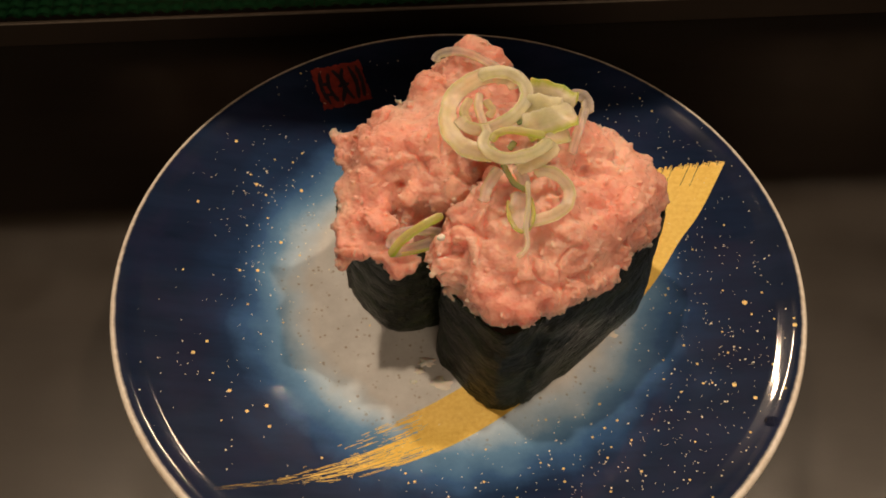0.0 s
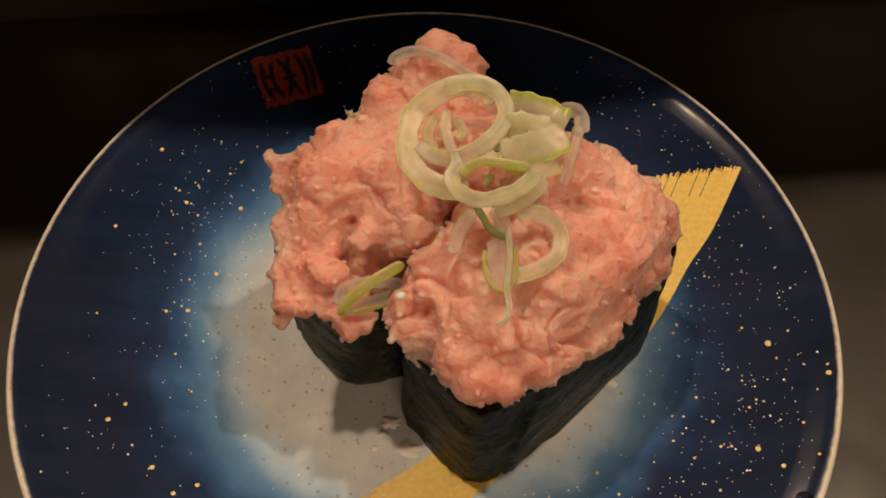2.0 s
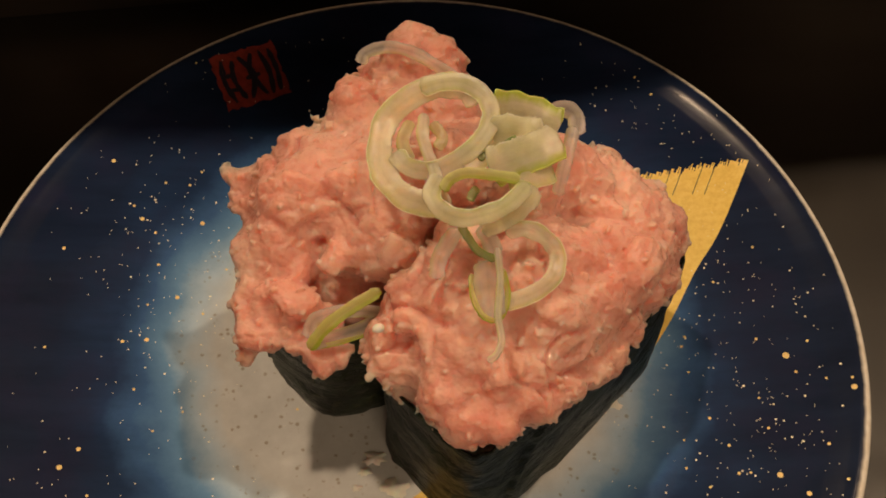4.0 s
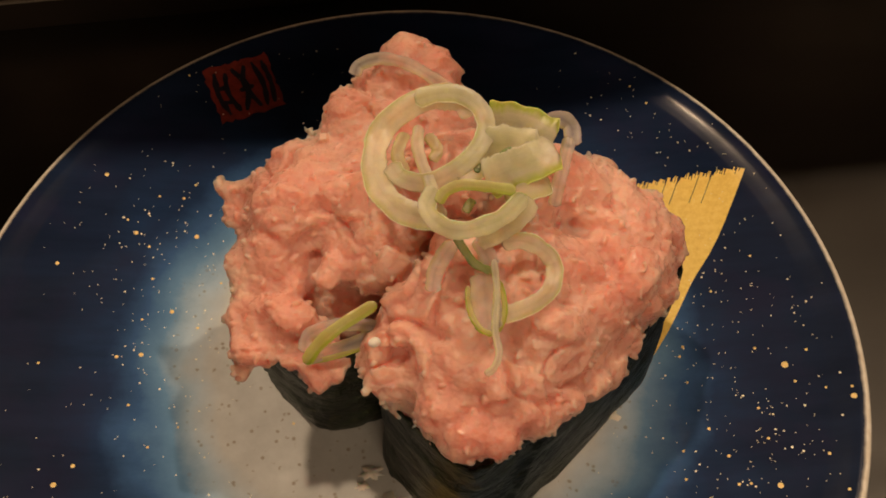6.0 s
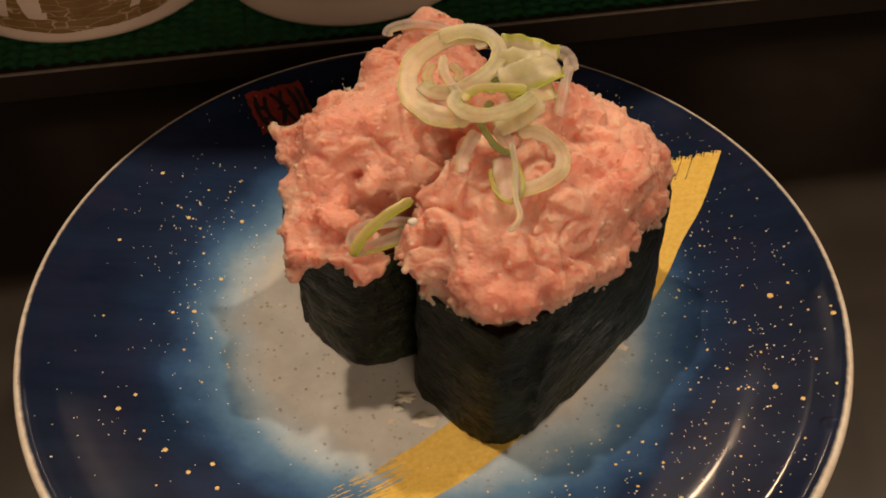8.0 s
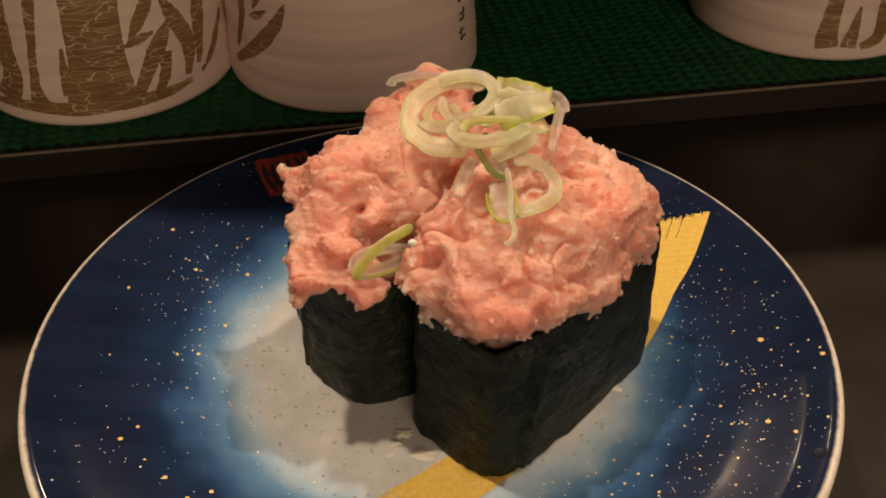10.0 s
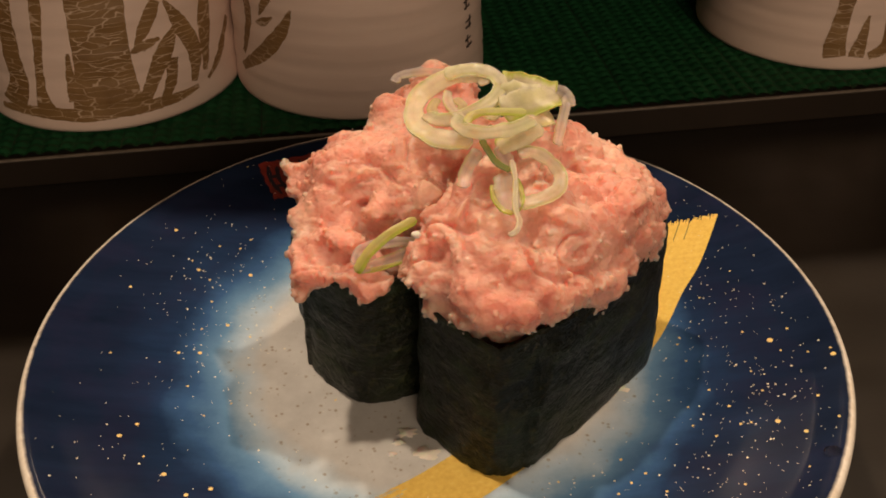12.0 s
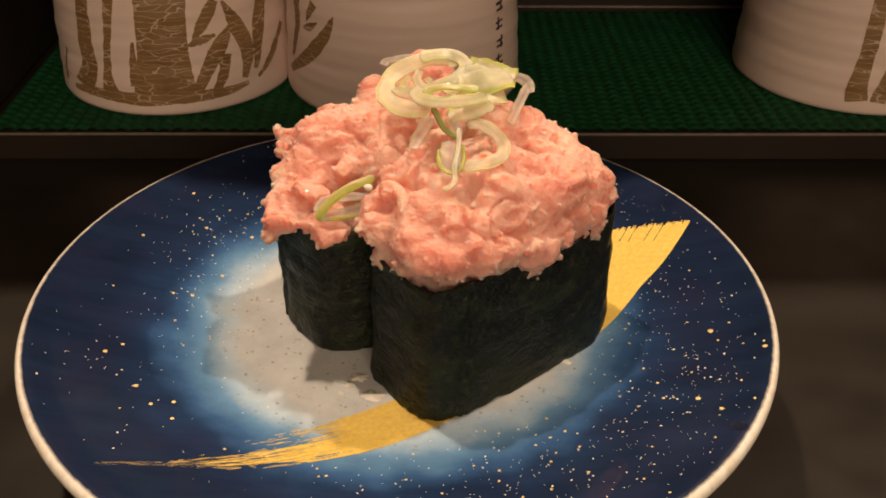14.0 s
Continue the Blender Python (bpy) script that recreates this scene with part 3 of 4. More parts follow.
def minced_mound(parent, lumps, strips, seed, crumbs, voxel=0.00021):
    """Lumps and torn strips of mince run together into one ragged, granular mass."""
    rng = random.Random(seed)
    balls = list(lumps)
    for x0, y0, z0, x1, y1, z1, r0, r1 in strips:
        for k in range(9):
            f = k / 8
            balls.append((x0 + (x1 - x0) * f + rng.uniform(-.3, .3), y0 + (y1 - y0) * f + rng.uniform(-.3, .3), z0 + (z1 - z0) * f, r0 + (r1 - r0) * f))
    bm = bmesh.new()
    for x, y, z, r in balls:
        m = Matrix.LocRotScale((x * MM, y * MM, z * MM), Euler((rng.uniform(-.4, .4), rng.uniform(-.4, .4), rng.uniform(0, 3))), (r * MM * rng.uniform(1.0, 1.12), r * MM * rng.uniform(0.92, 1.0), r * MM * 0.95))
        bmesh.ops.create_icosphere(bm, subdivisions=3, radius=1.0, matrix=m)
    rough = bpy.data.meshes.new("minced_tuna")
    bm.to_mesh(rough)
    bm.free()
    ob = new("minced_tuna", rough)
    me, co, no = remeshed(ob, 0.00045, 5)
    # torn slabs and folds, a few millimetres across
    warp = np.stack([soft_noise(co * 0.21 + k * 9.1, seed + k) for k in range(3)], -1) * 0.9
    q = co + warp
    shift = 0.9 * soft_noise(co * 0.16, seed + 5)
    for scale, amp, key in ((0.17, 2.1, 11), (0.36, 0.5, 21)):
        near, second, own, other = grains(q * scale * np.array((0.85, 1.0, 1.3)), seed + key)
        f = 0.5 + 0.5 * np.clip((second - near) / 0.14, 0, 1)
        shift += amp * (own * f + other * (1 - f) - 0.5)
    # narrow clefts where the mince was pulled apart
    shift -= 1.3 * np.exp(-(soft_noise(q * (0.13, 0.17, 0.20), seed + 61) / 0.06) ** 2) * np.clip(soft_noise(co * 0.11, seed + 62) * 2 + 0.5, 0, 1)
    shift += 0.32 * soft_noise(co * 0.5, seed + 63) - 0.40
    co = co + no * shift[:, None]
    # crumbs and torn shreds standing out of the skin, thickest along the lower edge
    gen = np.random.default_rng(seed)
    low = np.where((co[:, 2] < 58) & (co[:, 2] > 51.5))[0]
    pick = np.concatenate([gen.integers(0, len(co), crumbs), gen.choice(low, crumbs // 4)])
    ball = bmesh.new()
    bmesh.ops.create_icosphere(ball, subdivisions=1, radius=1.0)
    unit = np.array([v.co[:] for v in ball.verts])
    tris = np.array([[v.index for v in f.verts] for f in ball.faces])
    ball.free()
    verts, faces = [co], [tuple(p.vertices) for p in me.polygons]
    base = len(co)
    for i in pick:
        n = no[i] + gen.normal(0, 0.45, 3)
        n /= np.linalg.norm(n)
        a = np.cross(n, gen.normal(0, 1, 3))
        a /= np.linalg.norm(a)
        b = np.cross(n, a)
        tall, wide, thin = gen.uniform(0.3, 0.75), gen.uniform(0.4, 1.0), gen.uniform(0.28, 0.5)
        body = unit[:, :1] * n * tall + unit[:, 1:2] * a * wide + unit[:, 2:] * b * thin
        verts.append(co[i] + n * tall * 0.35 + body)
        faces += [tuple(t) for t in tris + base]
        base += len(unit)
    whole = bpy.data.meshes.new("minced_tuna")
    whole.from_pydata(np.concatenate(verts) * MM, [], faces)
    ob.data = whole
    me, co, no = remeshed(ob, voxel, 1)
    # fine rounded grains at two sizes
    q = co + np.stack([soft_noise(co * 0.7 + k * 5.3, seed + 40 + k) for k in range(3)], -1) * 0.5
    shift = 0.07 * soft_noise(co * 2.1, seed + 50) + 0.06 * soft_noise(co * 1.0, seed + 51)
    for scale, amp, key in ((0.62, 0.15, 31), (1.35, 0.17, 37)):
        near, second, own, other = grains(q * scale * np.array((0.9, 1.1, 1.0)), seed + key)
        shift += amp * (0.35 + own) * (np.sqrt(np.clip(1 - (near / 0.8) ** 2, 0, 1)) - 0.6)
    co = (co + no * shift[:, None]) * MM
    me.vertices.foreach_set("co", co.ravel())
    me.polygons.foreach_set("use_smooth", [True] * len(me.polygons))
    me.materials.clear()
    me.materials.append(MEAT)
    me.name = "minced_tuna"
    ob.parent = parent
    ob["label"] = "glistening pink minced tuna, coarse and crumbly"
    me.update()
    return ob


FLOOR, BAND_TOP = 23.1, 53.0
right_lumps = [(18, -9, 56, 15), (30, -2, 55, 12.5), (8, -17, 57, 11.0), (35, 2, 57, 8), (35.5, 3.5, 60.4, 5.6), (29, 5.5, 62.0, 6.6), (32.5, 5, 62.2, 5.4), (24.5, 6, 63, 7), (37.8, -2, 56.5, 4.6), (23, -17.5, 57.5, 5.6), (13, -23.5, 60, 4.8), (5, -24.5, 59.5, 4.6),
               (-2, -19.5, 59, 4.6), (1, -14, 62, 5.5), (20, 5, 62, 10), (20, -16, 62, 7.5), (32, -7, 60, 6.6), (34.5, -7.5, 57.5, 5.0), (39.6, 0.5, 54.6, 3.8)]
# the overhanging front lip
right_lumps += [(-4.4, -17.4, 57.4, 3.2), (-1.5, -22, 57.6, 3.3), (3, -26, 58.4, 3.4), (8.3, -28, 57.8, 3.7), (13, -28.2, 57.4, 3.6), (17.6, -27, 57.0, 3.5), (22, -24, 56.6, 3.5), (26, -21.4, 55.8, 3.4), (29.4, -18.2, 54.6, 3.2), (32, -14.5, 55.6, 3.4)]
right_lumps += [(1, -20, 54, 5), (5, -23, 54, 5.4), (11, -24, 54, 5.4), (17, -21, 54, 5.4), (23, -16, 54, 5.4)]
left_lumps = [(-4, 8, 57, 14), (3, 20, 59, 12), (3, 25.5, 66.5, 5.6), (2.2, 28.2, 69.2, 3.0), (6.0, 26.0, 67.6, 4.2), (-2.6, 24.5, 64.6, 4.4), (-6.5, 21.5, 62.8, 4.6), (-10.5, 18.0, 60.6, 4.0), (-12, 16.5, 61.0, 3.6), (-12, 8, 59, 11), (-19, 8, 60.5, 5.6), (-14, 13, 64, 4.6), (-8, 19, 65, 5.4), (-3, -2, 62, 6.8), (8, 8, 64, 9), (-18, 0, 58, 6), (-21.0, -2, 57, 5.0), (-21.5, -9, 55.6, 4.4), (-17.6, -7, 56.6, 4.2), (-14.4, -13, 55.4, 3.0), (-7.5, -5, 51.5, 5.6), (-11.5, -4.5, 51.5, 4.6), (-14.5, -3.5, 53.5, 4.2)]
left_strips = [(-16, 9.0, 61.4, -26.4, 11.4, 61.4, 5.0, 1.8), (-18, 6.0, 60.4, -25.0, 7.4, 59.6, 4.6, 2.4), (-19.5, 5, 58.5, -22.9, -12.6, 54.6, 5.0, 3.4), (-18.5, 4, 59, -20.8, -13.2, 54.8, 4.6, 3.6), (-22.2, -10, 55, -23.6, -14.6, 52.6, 3.2, 2.2), (-20.5, -12, 55, -20.0, -15.6, 54.0, 3.0, 1.4), (-17.2, 2, 59.5, -15.6, -14.5, 55.4, 4.0, 2.4), (-14, -12, 57, -11.8, -18.0, 53.8, 3.2, 1.8), (-12.5, -12, 57, -9.6, -17.6, 54.6, 3.0, 1.6), (-6, 4, 64, -10, -6, 62, 4.5, 2.4), (0, 23, 66, 2.4, 29.4, 70.8, 4.6, 1.7), (7.5, 24, 67, 3.4, 29.0, 70.0, 3.4, 1.6), (-5, 22, 64.5, -7.4, 24.6, 66.4, 2.6, 1.0), (-11.5, 18, 61.5, -14.6, 21.6, 63.0, 2.6, 1.0)]
right_strips = [(29, -14, 58, 30.6, -18.4, 53.4, 3.2, 1.7), (36.5, -3, 58, 40.6, -3.0, 56.0, 3.8, 1.6), (5, -22, 61, 3.6, -28.2, 58.4, 3.4, 1.7), (-1, -16, 62, -5.4, -19.4, 57.4, 4.0, 1.8), (16, -24, 60, 10.5, -29.4, 57.0, 3.8, 2.2), (9, -8, 68, -2.5, -17, 60.5, 5.0, 4.0)]

right_sushi = empty("gunkan_sushi", (0.022, -0.009, 0.0))
tagged(right_sushi, "seaweed-wrapped sushi heaped with pink minced tuna, on the plate", "sushi", "sushi on the plate")
left_sushi = empty("gunkan_sushi", (0.0, 0.010, 0.0))
tagged(left_sushi, "seaweed-wrapped sushi with ragged tuna drooping over its side", "sushi", "sushi on the plate")
right_outline = nori_outline(19.6, -8.3, 26.2, 13.6, 41.4, 3.3, 2.6, 150)
left_outline = nori_outline(-0.6, 9.5, 27.0, 14.2, 42, 3.2, 0.0, 150)
left_lumps += fringe(left_outline, lambda x, y: x < -14 and y < 8, 6)
for thing, outline, lumps, strips, seed, seam, flare in ((right_sushi, right_outline, right_lumps, right_strips, 3, (13.6, -30.5), -0.035), (left_sushi, left_outline, left_lumps, left_strips, 8, (10.0, 30.0), 0.005)):
    for made in (nori_band(thing, outline, FLOOR, BAND_TOP, flare, seed, seam), rice_core(thing, outline, FLOOR, 43.0), minced_mound(thing, lumps, strips, seed, 300)):
        made.matrix_parent_inverse = thing.matrix_world.inverted()


# ---- scallions ----
def scallion(points, width, thick, material, label, face=(0.0, -0.55, 0.84), green_side=1, seed=1, curl=0.22):
    """A flat band of cut scallion along a curve in mm, its broad side towards face; skin along one edge."""
    c = smooth_curve(points, max(40, 14 * len(points)))
    n = len(c)
    t = np.gradient(c, axis=0)
    t /= np.linalg.norm(t, axis=1)[:, None] + 1e-9
    up = Vector(face).normalized()
    cross = [(-1, -0.5), (-0.9, -1), (-0.3, -1), (0.3, -1), (0.9, -1), (1, -0.5), (1, 0.5), (0.9, 1), (0.3, 1), (-0.3, 1), (-0.9, 1), (-1, 0.5)]
    sides = len(cross)
    verts, uv, faces, rim = [], [], [], []
    for i in range(n):
        tv = Vector(t[i])
        across = tv.cross(up)
        if across.length < 0.2:
            across = tv.cross(Vector((1, 0, 0)))
        across.normalize()
        flat = across.cross(tv).normalized()
        rot = curl * noise.noise(Vector((i * 0.07, seed * 2.3, 0.5))) * 1.6
        a, b = across * math.cos(rot) + flat * math.sin(rot), flat * math.cos(rot) - across * math.sin(rot)
        half = 0.5 * width * (1 + 0.16 * noise.noise(Vector((i * 0.10, seed, 3))))
        th = 0.28 * thick * (1 + 0.25 * noise.noise(Vector((i * 0.15, seed, 7))))
        end = min(1.0, 0.45 + min(i, n - 1 - i) / 5)
        half, th = half * end, th * (0.6 + 0.4 * end)
        rim.append((Vector(c[i]) + a * half * green_side * 0.98, a, b, th))
        for k, (w, h) in enumerate(cross):
            rag = 1 + 0.10 * noise.noise(Vector((i * 0.55, seed, k * 0.01 + (5 if w > 0 else 1))))
            verts.append((Vector(c[i]) + a * w * half * rag + b * h * th) * MM)
            uv.append((0.5 + 0.5 * w * green_side, i / n))
    for i in range(n - 1):
        for k in range(sides):
            faces.append((i * sides + k, i * sides + (k + 1) % sides, (i + 1) * sides + (k + 1) % sides, (i + 1) * sides + k))
    faces.append(tuple(range(sides))[::-1])
    faces.append(tuple((n - 1) * sides + k for k in range(sides)))
    ob = tagged(mesh_object("scallion_slice", verts, faces, material, uv=uv), label, "scallion", "scallion garnish")
    if material is ONION_GREEN or (material is ONION_PALE and width > 2):
        # the thin skin along the outer edge
        vs, fs = [], []
        for p, a, b, th in rim:
            for k in range(6):
                g = 2 * math.pi * k / 6
                vs.append((p + a * (0.15 if material is ONION_GREEN else 0.08) * math.cos(g) + b * th * 1.15 * math.sin(g)) * MM)
        for i in range(len(rim) - 1):
            fs += [(6 * i + k, 6 * i + (k + 1) % 6, 6 * i + 6 + (k + 1) % 6, 6 * i + 6 + k) for k in range(6)]
        fs += [tuple(range(6))[::-1], tuple(6 * (len(rim) - 1) + k for k in range(6))]
        green = material is ONION_GREEN
        mesh_object("skin", vs, fs, ONION_SKIN if green else ONION_FAINT, ob, "thin bright green skin" if green else "faint yellow-green skin")
    return ob


scallion([(6.6, -5.8, 75.8), (2.8, -4.9, 75.3), (-0.0, -3.3, 75.2), (-2.3, 0.3, 75.2), (-2.8, 4.9, 75.5), (-1.5, 9.0, 76.4), (1.8, 11.7, 77.4), (5.7, 12.9, 78.2), (9.3, 11.9, 78.6), (11.2, 9.5, 78.5)], 3.5, 0.9, ONION_PALE, "large milky ring of sliced scallion curled on the tuna", green_side=-1, seed=1)
scallion([(3.1, 12.2, 78.6), (6.1, 12.6, 79.2), (9.3, 12.2, 79.4), (11.9, 9.8, 79.3), (12.6, 6.3, 79.0), (10.9, 2.7, 78.6), (7.8, 0.2, 77.9), (4.1, -0.9, 77.0), (0.8, 0.7, 76.2), (-0.6, 3.2, 75.9)], 2.5, 0.8, ONION_PALE, "half ring of pale scallion crossing the large ring", seed=2)
scallion([(3.5, 8.6, 77.4), (3.2, 4.9, 77.3), (3.8, 1.7, 77.4), (4.7, -2.3, 78.0), (4.7, -5.4, 78.4)], 1.7, 0.5, ONION_PALE, "short white scallion strip inside the large ring", seed=3)
scallion([(1.6, 8.6, 75.9), (0.4, 5.2, 75.7), (1.3, 1.8, 75.5)], 1.8, 0.35, ONION_OLIVE, "olive green scallion sliver inside the large ring", seed=4)
scallion([(4.6, 8.1, 76.0), (5.9, 5.5, 75.9), (5.1, 3.7, 75.7)], 1.6, 0.35, ONION_OLIVE, "small olive scallion sliver beside the white strip", seed=5)
scallion([(5.1, -2.8, 78.4), (4.0, -6.0, 78.9), (5.1, -8.7, 79.3), (7.8, -10.3, 79.5), (11.4, -9.5, 79.3), (14.3, -7.6, 78.9), (16.8, -4.5, 78.2)], 2.3, 0.9, ONION_PALE, "small white scallion ring at the front of the heap", green_side=-1, seed=6)
scallion([(11.8, -2.2, 78.8), (14.6, -1.2, 79.2), (17.9, 0.0, 79.4), (21.6, 1.9, 79.3)], 5.2, 0.7, ONION_GREEN, "broad scallion slice with a bright green lower edge", seed=7)
scallion([(13.0, 8.1, 77.8), (16.1, 8.1, 77.8), (19.0, 7.0, 77.5), (21.9, 5.3, 77.2)], 5.6, 0.8, ONION_GREEN, "broad milky scallion slice leaning on the heap", green_side=-1, seed=8)
scallion([(20.9, 8.5, 76.8), (23.3, 10.0, 75.8), (24.9, 9.5, 74.9), (25.0, 6.4, 74.4)], 2.4, 0.5, ONION_CLEAR, "clear scallion scrap at the end of the heap", seed=9)
scallion([(24.6, 7.6, 74.8), (23.4, 3.8, 73.6), (22.4, 0.9, 72.5), (21.6, -1.8, 71.5)], 1.9, 0.5, ONION_CLEAR, "short scallion sliver hanging down the tuna", seed=10)
scallion([(13.7, 1.5, 77.8), (14.9, 2.6, 78.0), (16.2, 3.3, 78.0)], 1.3, 0.4, ONION_DARK, "tiny dark green scallion fleck on the heap", seed=11)
scallion([(10.7, 0.2, 77.6), (11.6, 1.1, 77.6), (12.2, 0.7, 77.6)], 0.9, 0.4, ONION_DARK, "tiny dark green scallion fleck in the small ring", seed=12)
scallion([(9.0, -5.9, 77.0), (9.6, -4.7, 77.0), (10.2, -3.9, 77.0)], 1.2, 0.4, ONION_DARK, "dark green scallion bit under the small ring", seed=13)
scallion([(5.5, -5.3, 78.6), (6.6, -3.8, 79.0), (8.9, -3.1, 79.3), (12.5, -3.8, 79.5), (15.6, -4.6, 79.6)], 1.5, 0.35, ONION_LIME, "long scallion curl with a bright green edge", seed=14)
scallion([(10.2, -9.6, 76.2), (12.8, -8.8, 76.8), (15.7, -6.8, 77.0), (17.6, -4.0, 77.0)], 3.4, 0.9, ONION_GREEN, "yellow-green scallion slice under the heap", green_side=-1, seed=15)
scallion([(8.6, -0.9, 77.3), (12.1, 3.5, 77.6), (14.8, 6.5, 77.8)], 4.4, 0.9, ONION_PALE, "milky scallion slice in the middle of the heap", seed=16)
scallion([(14.3, -2.2, 77.6), (17.1, -2.2, 77.6), (20.2, -0.5, 77.2)], 5.0, 0.9, ONION_PALE, "pale scallion strip crossing under the heap", seed=17)
scallion([(7.5, -10.5, 78.5), (8.5, -11.6, 77.0), (9.9, -12.7, 75.2), (12.1, -13.3, 74.0)], 1.1, 0.4, ONION_DARK, "narrow dark green scallion shred", seed=18)
scallion([(10.4, -9.5, 76.4), (11.4, -11.1, 75.2), (12.1, -12.6, 74.0)], 2.3, 0.5, ONION_CLEAR, "clear scallion membrane beside the dark shred", seed=19)
scallion([(13.6, -9.7, 75.2), (16.1, -9.2, 74.8), (18.6, -9.6, 73.6), (20.5, -11.0, 71.6), (20.1, -14.0, 71.0), (18.0, -16.1, 70.7), (15.1, -17.4, 70.6), (13.1, -17.8, 70.6)], 2.3, 0.7, ONION_PALE, "open pale scallion ring lying on the front of the tuna", green_side=-1, seed=20)
scallion([(8.9, -14.1, 71.9), (9.0, -17.3, 71.3), (10.1, -19.8, 70.9), (11.7, -20.7, 70.7)], 0.8, 0.6, ONION_LIME, "thin green edge of a scallion slice", seed=21)
scallion([(13.0, -14.1, 73.0), (13.5, -17.2, 71.9), (12.9, -19.5, 71.1), (11.7, -20.7, 70.7)], 0.8, 0.6, ONION_LIME, "thin bright green scallion shred", green_side=-1, seed=22)
scallion([(11.0, -13.1, 73.4), (11.1, -16.7, 71.9), (11.3, -20.2, 70.9)], 3.8, 0.5, ONION_CLEAR, "clear scallion membrane lying on the tuna", seed=23)
scallion([(12.3, -12.3, 75.4), (12.5, -16.0, 73.7), (12.0, -20.3, 71.8), (12.3, -23.4, 71.0), (11.6, -25.2, 70.6), (10.4, -26.1, 70.4)], 0.95, 0.6, ONION_PALE, "thin pale scallion tail trailing over the tuna", seed=24)
scallion([(7.2, -9.8, 76.0), (5.7, -11.3, 74.6), (4.7, -12.7, 73.2), (4.3, -14.9, 72.2)], 2.2, 0.5, ONION_CLEAR, "clear scallion sliver lying on the tuna", seed=25)
scallion([(-5.7, 23.1, 72.0), (-4.9, 24.8, 72.4), (-1.8, 25.7, 72.6), (1.9, 23.9, 73.4), (5.4, 19.9, 74.8), (8.9, 14.4, 77.0)], 1.9, 0.5, ONION_CLEAR, "thin translucent scallion strip reaching past the tuna", seed=26)
scallion([(12.1, 4.5, 78.1), (15.8, 3.9, 78.4), (19.5, 3.4, 78.3)], 4.8, 0.8, ONION_PALE, "milky scallion slice filling the top of the heap", seed=27)
scallion([(-13.8, -17.4, 58.0), (-11.6, -15.9, 60.8), (-8.2, -14.2, 63.0), (-3.4, -11.9, 64.4)], 1.8, 0.6, ONION_LIME, "bright green scallion strip across the gap", green_side=1, seed=33)
scallion([(-13.6, -17.0, 58.2), (-10.2, -15.9, 58.4), (-5.5, -14.7, 59.5), (-4.0, -13.5, 60.6), (-8.7, -13.0, 60.6), (-13.0, -13.6, 59.6), (-14.0, -16.0, 58.6)], 1.9, 0.5, ONION_CLEAR, "translucent scallion loop tucked into the tuna", green_side=-1, seed=34)
scallion([(-13.8, -17.2, 57.9), (-10.0, -16.6, 57.9), (-5.6, -15.6, 58.6)], 0.8, 0.6, ONION_LIME, "thin green scallion edge beside the gap", seed=35)


# ---- teacups, upside down on the mat ----
def cup_radius(z):
    ring = 0.16 * math.sin(z * 0.62 + 0.8 * math.sin(z * 0.13)) + 0.08 * math.sin(z * 1.35 + 1.0)
    return float(np.interp(z, (0, 3, 30, 60, 78, 84, 87), (41.5, 41.5, 40.0, 37.6, 35.2, 32.6, 27.0))) + ring * min(1.0, max(0.0, (z - 4) / 6))


def on_cup(a, z, lift=0.12):
    r = (cup_radius(z) + lift) * MM
    return (r * math.cos(a), r * math.sin(a), z * MM)


def teacup(x, y, turn, label):
    thing = empty("teacup", (x, y, SHELF_Z + 0.0003), turn)
    outer = [(cup_radius(z), z) for z in np.linspace(1.2, 87, 110)]
    prof = [(38.4, 1.6), (38.8, 0.5), (39.8, 0.0), (41.0, 0.1)] + outer + [(24.5, 87.4), (23.5, 87.0), (23.0, 84.5), (0.0, 84.0)]
    v, f = lathe([(r * MM, z * MM) for r, z in prof], 96)
    mesh_object("body", v, f, CUP, thing, "cream glaze with faint throwing rings")
    return tagged(thing, label, "teacup", "teacups on the shelf")


def ribbon_on_cup(name, path, parent, material=PRINT):
    """A tapering flat mark on the cup's wall; path rows are (angle in degrees, height, half width)."""
    c = smooth_curve(path, 14 * len(path))
    vs, fs = [], []
    for i, (a, z, w) in enumerate(c):
        da = c[min(i + 1, len(c) - 1)] - c[max(i - 1, 0)]
        r = cup_radius(z)
        tx, tz = radians(da[0]) * r, da[1]
        l = math.hypot(tx, tz) or 1
        nx, nz = -tz / l, tx / l
        jag = 0.3 * noise.noise(Vector((a * 0.7, z * 0.9, 1)))
        for s in np.linspace(-1, 1, 9):
            h = max(w + jag, 0.05) * s
            vs.append(on_cup(radians(a) + nx * h / r, min(max(z + nz * h, 2.2), 86)))
        if i:
            b = 9 * i
            fs += [(b - 9 + k, b + k, b + k + 1, b - 8 + k) for k in range(8)]
    return mesh_object(name, vs, fs, material, parent)


cup_one = teacup(-0.0973, 0.1606, 0, "cream teacup with brown bamboo print, upside down on the mat")
ribbon_on_cup("bamboo_leaf", [(223.5, 18.2, 0.7), (221.3, 12.6, 0.9), (218.9, 6.1, 1.2)], cup_one)
ribbon_on_cup("bamboo_stalk", [(243.8, 72.0, 2.7), (243.4, 49.2, 2.7), (242.8, 37.2, 2.7), (241.7, 25.2, 3.2), (241.9, 14.2, 3.7), (235.7, 6.7, 4.1)], cup_one)
ribbon_on_cup("bamboo_stalk", [(260.6, 72.0, 1.8), (259.7, 50.7, 1.8), (258.3, 38.7, 1.8), (255.6, 26.8, 1.4), (252.9, 14.4, 1.6), (253.4, 6.7, 3.5)], cup_one)
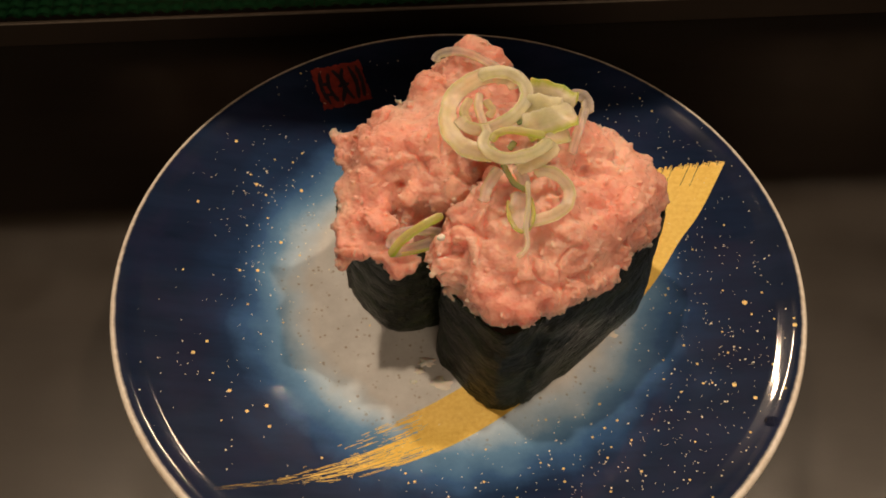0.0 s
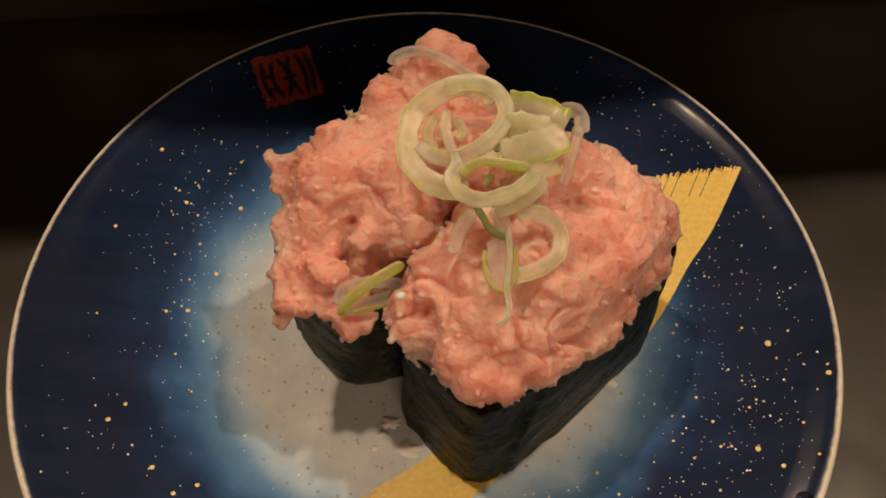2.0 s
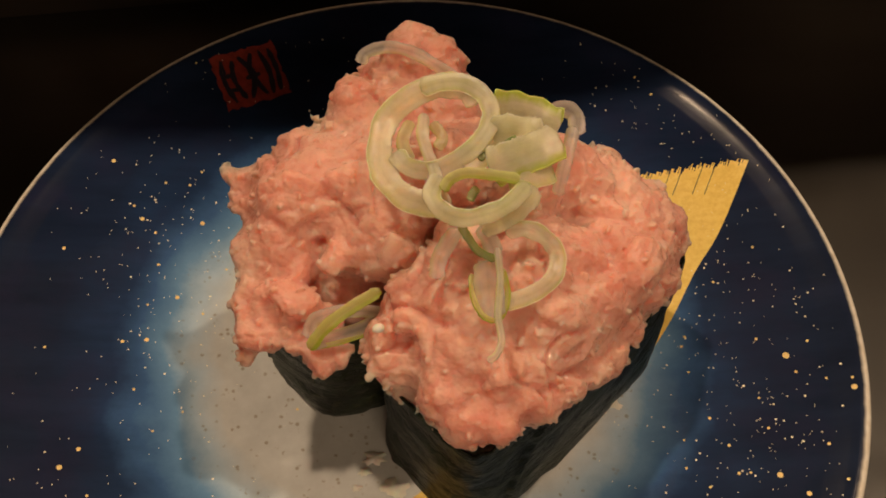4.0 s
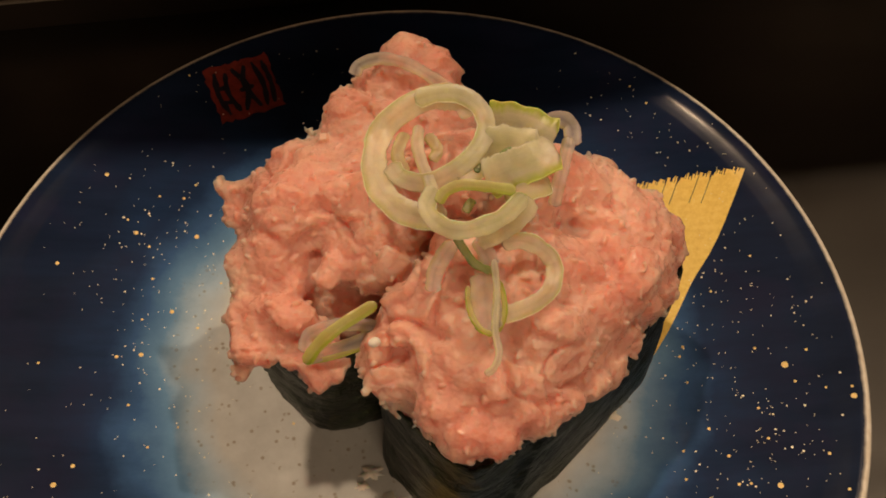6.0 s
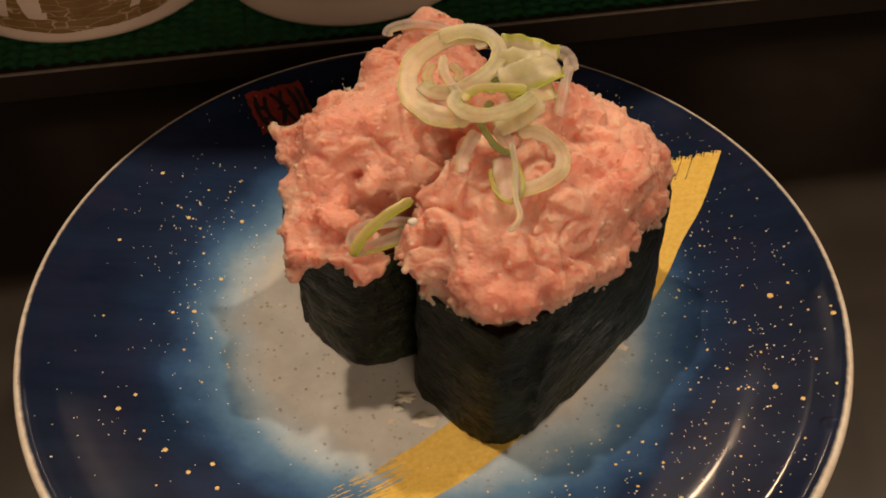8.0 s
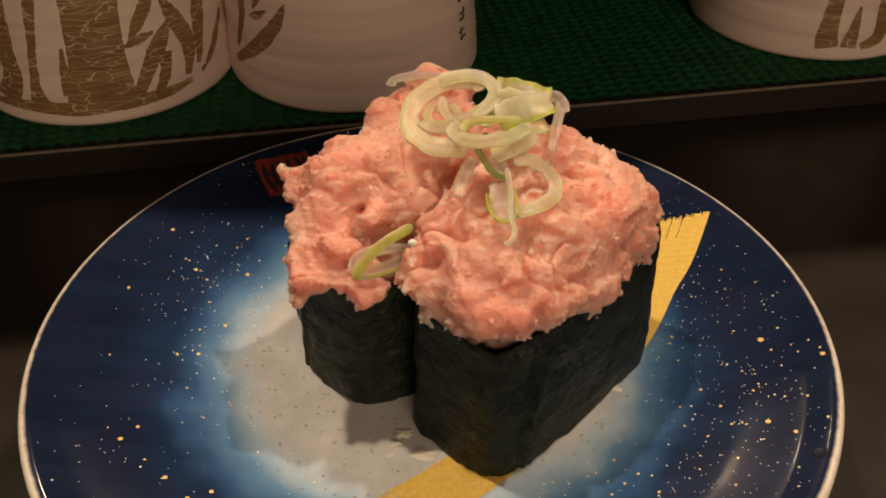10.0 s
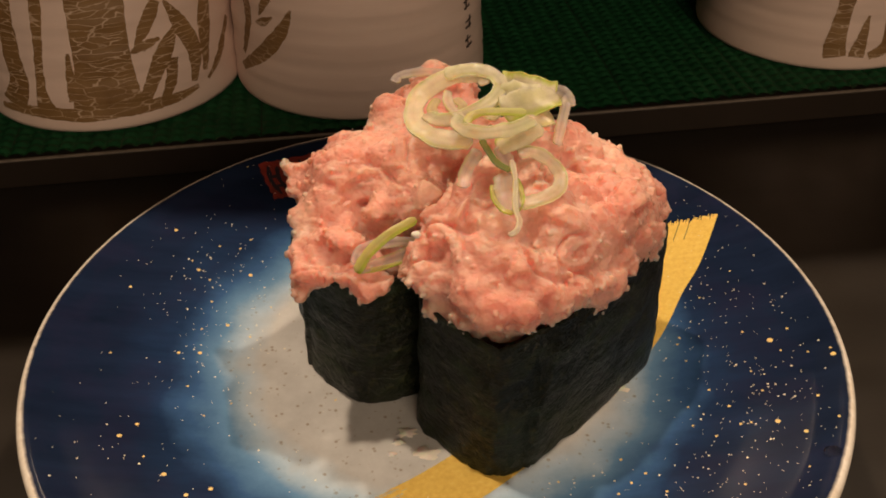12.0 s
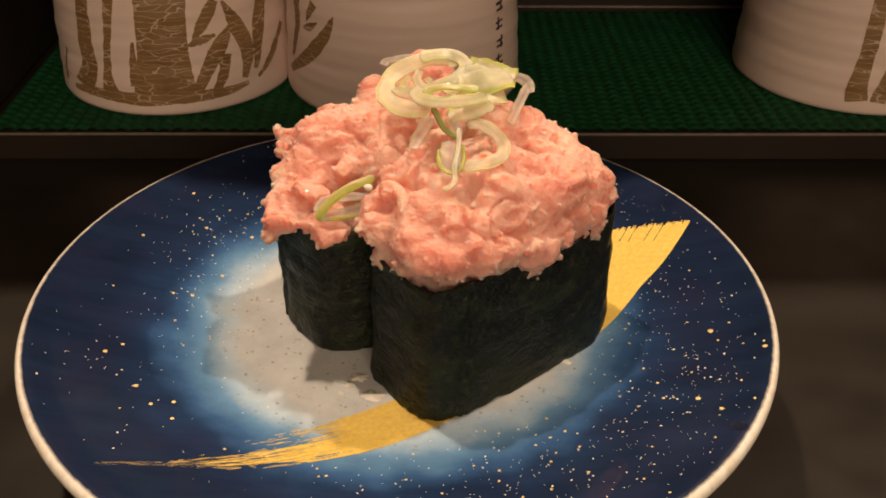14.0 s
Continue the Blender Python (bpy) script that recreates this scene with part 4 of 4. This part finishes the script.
ribbon_on_cup("bamboo_leaf", [(267.8, 25.4, 0.4), (266.8, 17.9, 1.4), (267.6, 10.6, 2.7)], cup_one)
ribbon_on_cup("bamboo_stalk", [(283.5, 72.0, 8.1), (282.9, 51.1, 8.1), (282.4, 39.1, 8.1), (281.4, 30.0, 8.0), (280.6, 18.0, 8.5), (279.6, 7.1, 10.6)], cup_one)
ribbon_on_cup("bamboo_leaf", [(307.2, 37.1, 1.6), (301.1, 30.9, 2.1), (294.3, 24.2, 0.4)], cup_one)
ribbon_on_cup("bamboo_leaf", [(292.2, 23.6, 0.4), (299.1, 24.9, 1.4), (305.8, 25.9, 0.4)], cup_one)
ribbon_on_cup("bamboo_leaf", [(310.9, 36.3, 0.5), (316.7, 27.4, 2.7), (321.0, 18.0, 2.5), (317.5, 9.1, 1.1)], cup_one)
ribbon_on_cup("bamboo_leaf", [(313.9, 27.9, 0.7), (306.7, 21.7, 2.8), (299.4, 14.1, 2.1), (293.1, 7.0, 1.9)], cup_one)
ribbon_on_cup("bamboo_leaf", [(309.3, 18.9, 2.1), (307.3, 12.9, 1.8), (302.0, 5.9, 1.4)], cup_one)
ribbon_on_cup("bamboo_stalk", [(338.3, 72.0, 2.7), (335.0, 44.9, 2.7), (333.0, 32.9, 2.7), (328.9, 23.8, 2.7), (326.7, 15.5, 1.6), (324.3, 10.9, 0.9)], cup_one)
ribbon_on_cup("bamboo_leaf", [(347.9, 21.9, 1.1), (337.4, 14.2, 1.4), (325.4, 7.7, 0.7)], cup_one)
ribbon_on_cup("bamboo_ground", [(228.1, 5.6, 0.9), (250.9, 6.4, 1.9), (269.1, 5.8, 2.1), (282.4, 6.3, 2.1), (295.4, 6.2, 1.9), (309.2, 6.2, 1.4), (319.5, 7.0, 0.7)], cup_one)

cup_two = teacup(-0.0160, 0.1608, 0, "cream teacup with a bamboo leaf, upside down on the mat")
ribbon_on_cup("bamboo_stalk", [(215.6, 72.0, 2.0), (215.6, 45.6, 2.0), (215.6, 33.6, 2.0), (215.6, 24.6, 1.6), (209.8, 14.8, 1.0)], cup_two)
ribbon_on_cup("bamboo_leaf", [(230.0, 36.3, 1.8), (227.4, 33.2, 1.3), (224.1, 29.6, 0.3)], cup_two)
ribbon_on_cup("bamboo_leaf", [(221.7, 27.1, 0.3), (226.6, 28.0, 1.3), (232.5, 30.4, 0.3)], cup_two)
ribbon_on_cup("bamboo_leaf", [(242.6, 33.9, 0.5), (236.6, 26.3, 2.1), (225.6, 18.1, 2.4), (208.2, 9.5, 1.3)], cup_two)
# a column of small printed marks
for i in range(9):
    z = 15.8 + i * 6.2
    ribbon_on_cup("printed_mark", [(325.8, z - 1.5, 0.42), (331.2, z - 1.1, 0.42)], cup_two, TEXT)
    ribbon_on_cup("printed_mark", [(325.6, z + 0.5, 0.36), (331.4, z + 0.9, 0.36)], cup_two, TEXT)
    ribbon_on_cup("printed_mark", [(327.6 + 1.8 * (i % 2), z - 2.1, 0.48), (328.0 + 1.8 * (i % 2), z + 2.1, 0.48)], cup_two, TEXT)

cup_three = teacup(0.1475, 0.1800, 0, "cream teacup with brown bamboo stalks, upside down on the mat")
ribbon_on_cup("bamboo_stalk", [(259.5, 72.0, 2.5), (258.6, 35.9, 2.5), (258.2, 23.9, 2.5), (257.4, 15.2, 2.7), (256.9, 9.1, 3.4), (257.9, 4.8, 3.6)], cup_three)
ribbon_on_cup("bamboo_leaf", [(269.5, 18.9, 0.4), (268.5, 12.7, 1.6), (267.3, 4.9, 2.7)], cup_three)
ribbon_on_cup("bamboo_stalk", [(281.3, 72.0, 2.2), (281.2, 30.0, 2.2), (281.1, 18.0, 2.2), (281.0, 8.4, 2.5), (273.1, 5.0, 1.3)], cup_three)


# ---- small things on the plate ----
def smear(x, y, size, seed):
    """A dab of white rice starch, in mm."""
    rng = random.Random(seed)
    n, rings = 18, 4
    verts, faces = [(x * MM, y * MM, (plate_z(x, y) + 0.46) * MM)], []
    rad = [size * (0.55 + 0.75 * rng.random()) for _ in range(n)]
    for k in range(1, rings + 1):
        for i in range(n):
            a = 2 * math.pi * i / n
            r = rad[i] * k / rings
            px, py = x + r * math.cos(a), y + 0.7 * r * math.sin(a)
            verts.append((px * MM, py * MM, (plate_z(px, py) + 0.06 + 0.4 * (1 - (k / rings) ** 2)) * MM))
    for i in range(n):
        faces.append((0, 1 + i, 1 + (i + 1) % n))
        for k in range(rings - 1):
            b, c = 1 + k * n, 1 + (k + 1) * n
            faces.append((b + i, c + i, c + (i + 1) % n, b + (i + 1) % n))
    return tagged(mesh_object("rice_smear", verts, faces, RICE), "small white smear of rice on the plate", "rice smear", "rice smears")


for x, y, size, seed in [(-6.8, -21.4, 2.0, 1), (-3.6, -26.6, 2.3, 2), (-8.2, -23.6, 1.2, 3), (34.9, -13.2, 1.7, 4), (32.6, -14.9, 1.1, 5), (-9.6, -26.4, 0.9, 6)]:
    smear(x, y, size, seed)


def water_drop(x, y, r):
    bm = bmesh.new()
    bmesh.ops.create_uvsphere(bm, u_segments=24, v_segments=12, radius=1.0, matrix=Matrix.LocRotScale((x * MM, y * MM, (plate_z(x, y) + 0.02) * MM), None, (r * 1.35 * MM, r * MM, r * 0.55 * MM)))
    return tagged(part("water_drop", bm, GLASS, None, smooth=True), "clear water drop on the plate's rim", "water drop")


water_drop(65.2, -38.6, 1.2)


def rice_grain(x, y, z, turn):
    """A single plump grain, in mm."""
    bm = bmesh.new()
    bmesh.ops.create_uvsphere(bm, u_segments=14, v_segments=9, radius=1.0)
    for v in bm.verts:
        v.co = Vector((v.co.x * 1.15 * (1 - 0.12 * v.co.x), v.co.y * 0.85, v.co.z * 0.75)) * MM * 0.8
    ob = part("rice_grain", bm, RICE, None, smooth=True)
    ob.matrix_world = pose(x * MM, y * MM, z * MM, 10, 20, turn)
    return tagged(ob, "single white crumb stuck to the tuna", "rice grain")


rice_grain(-3.6, -18.6, 66.0, 30)
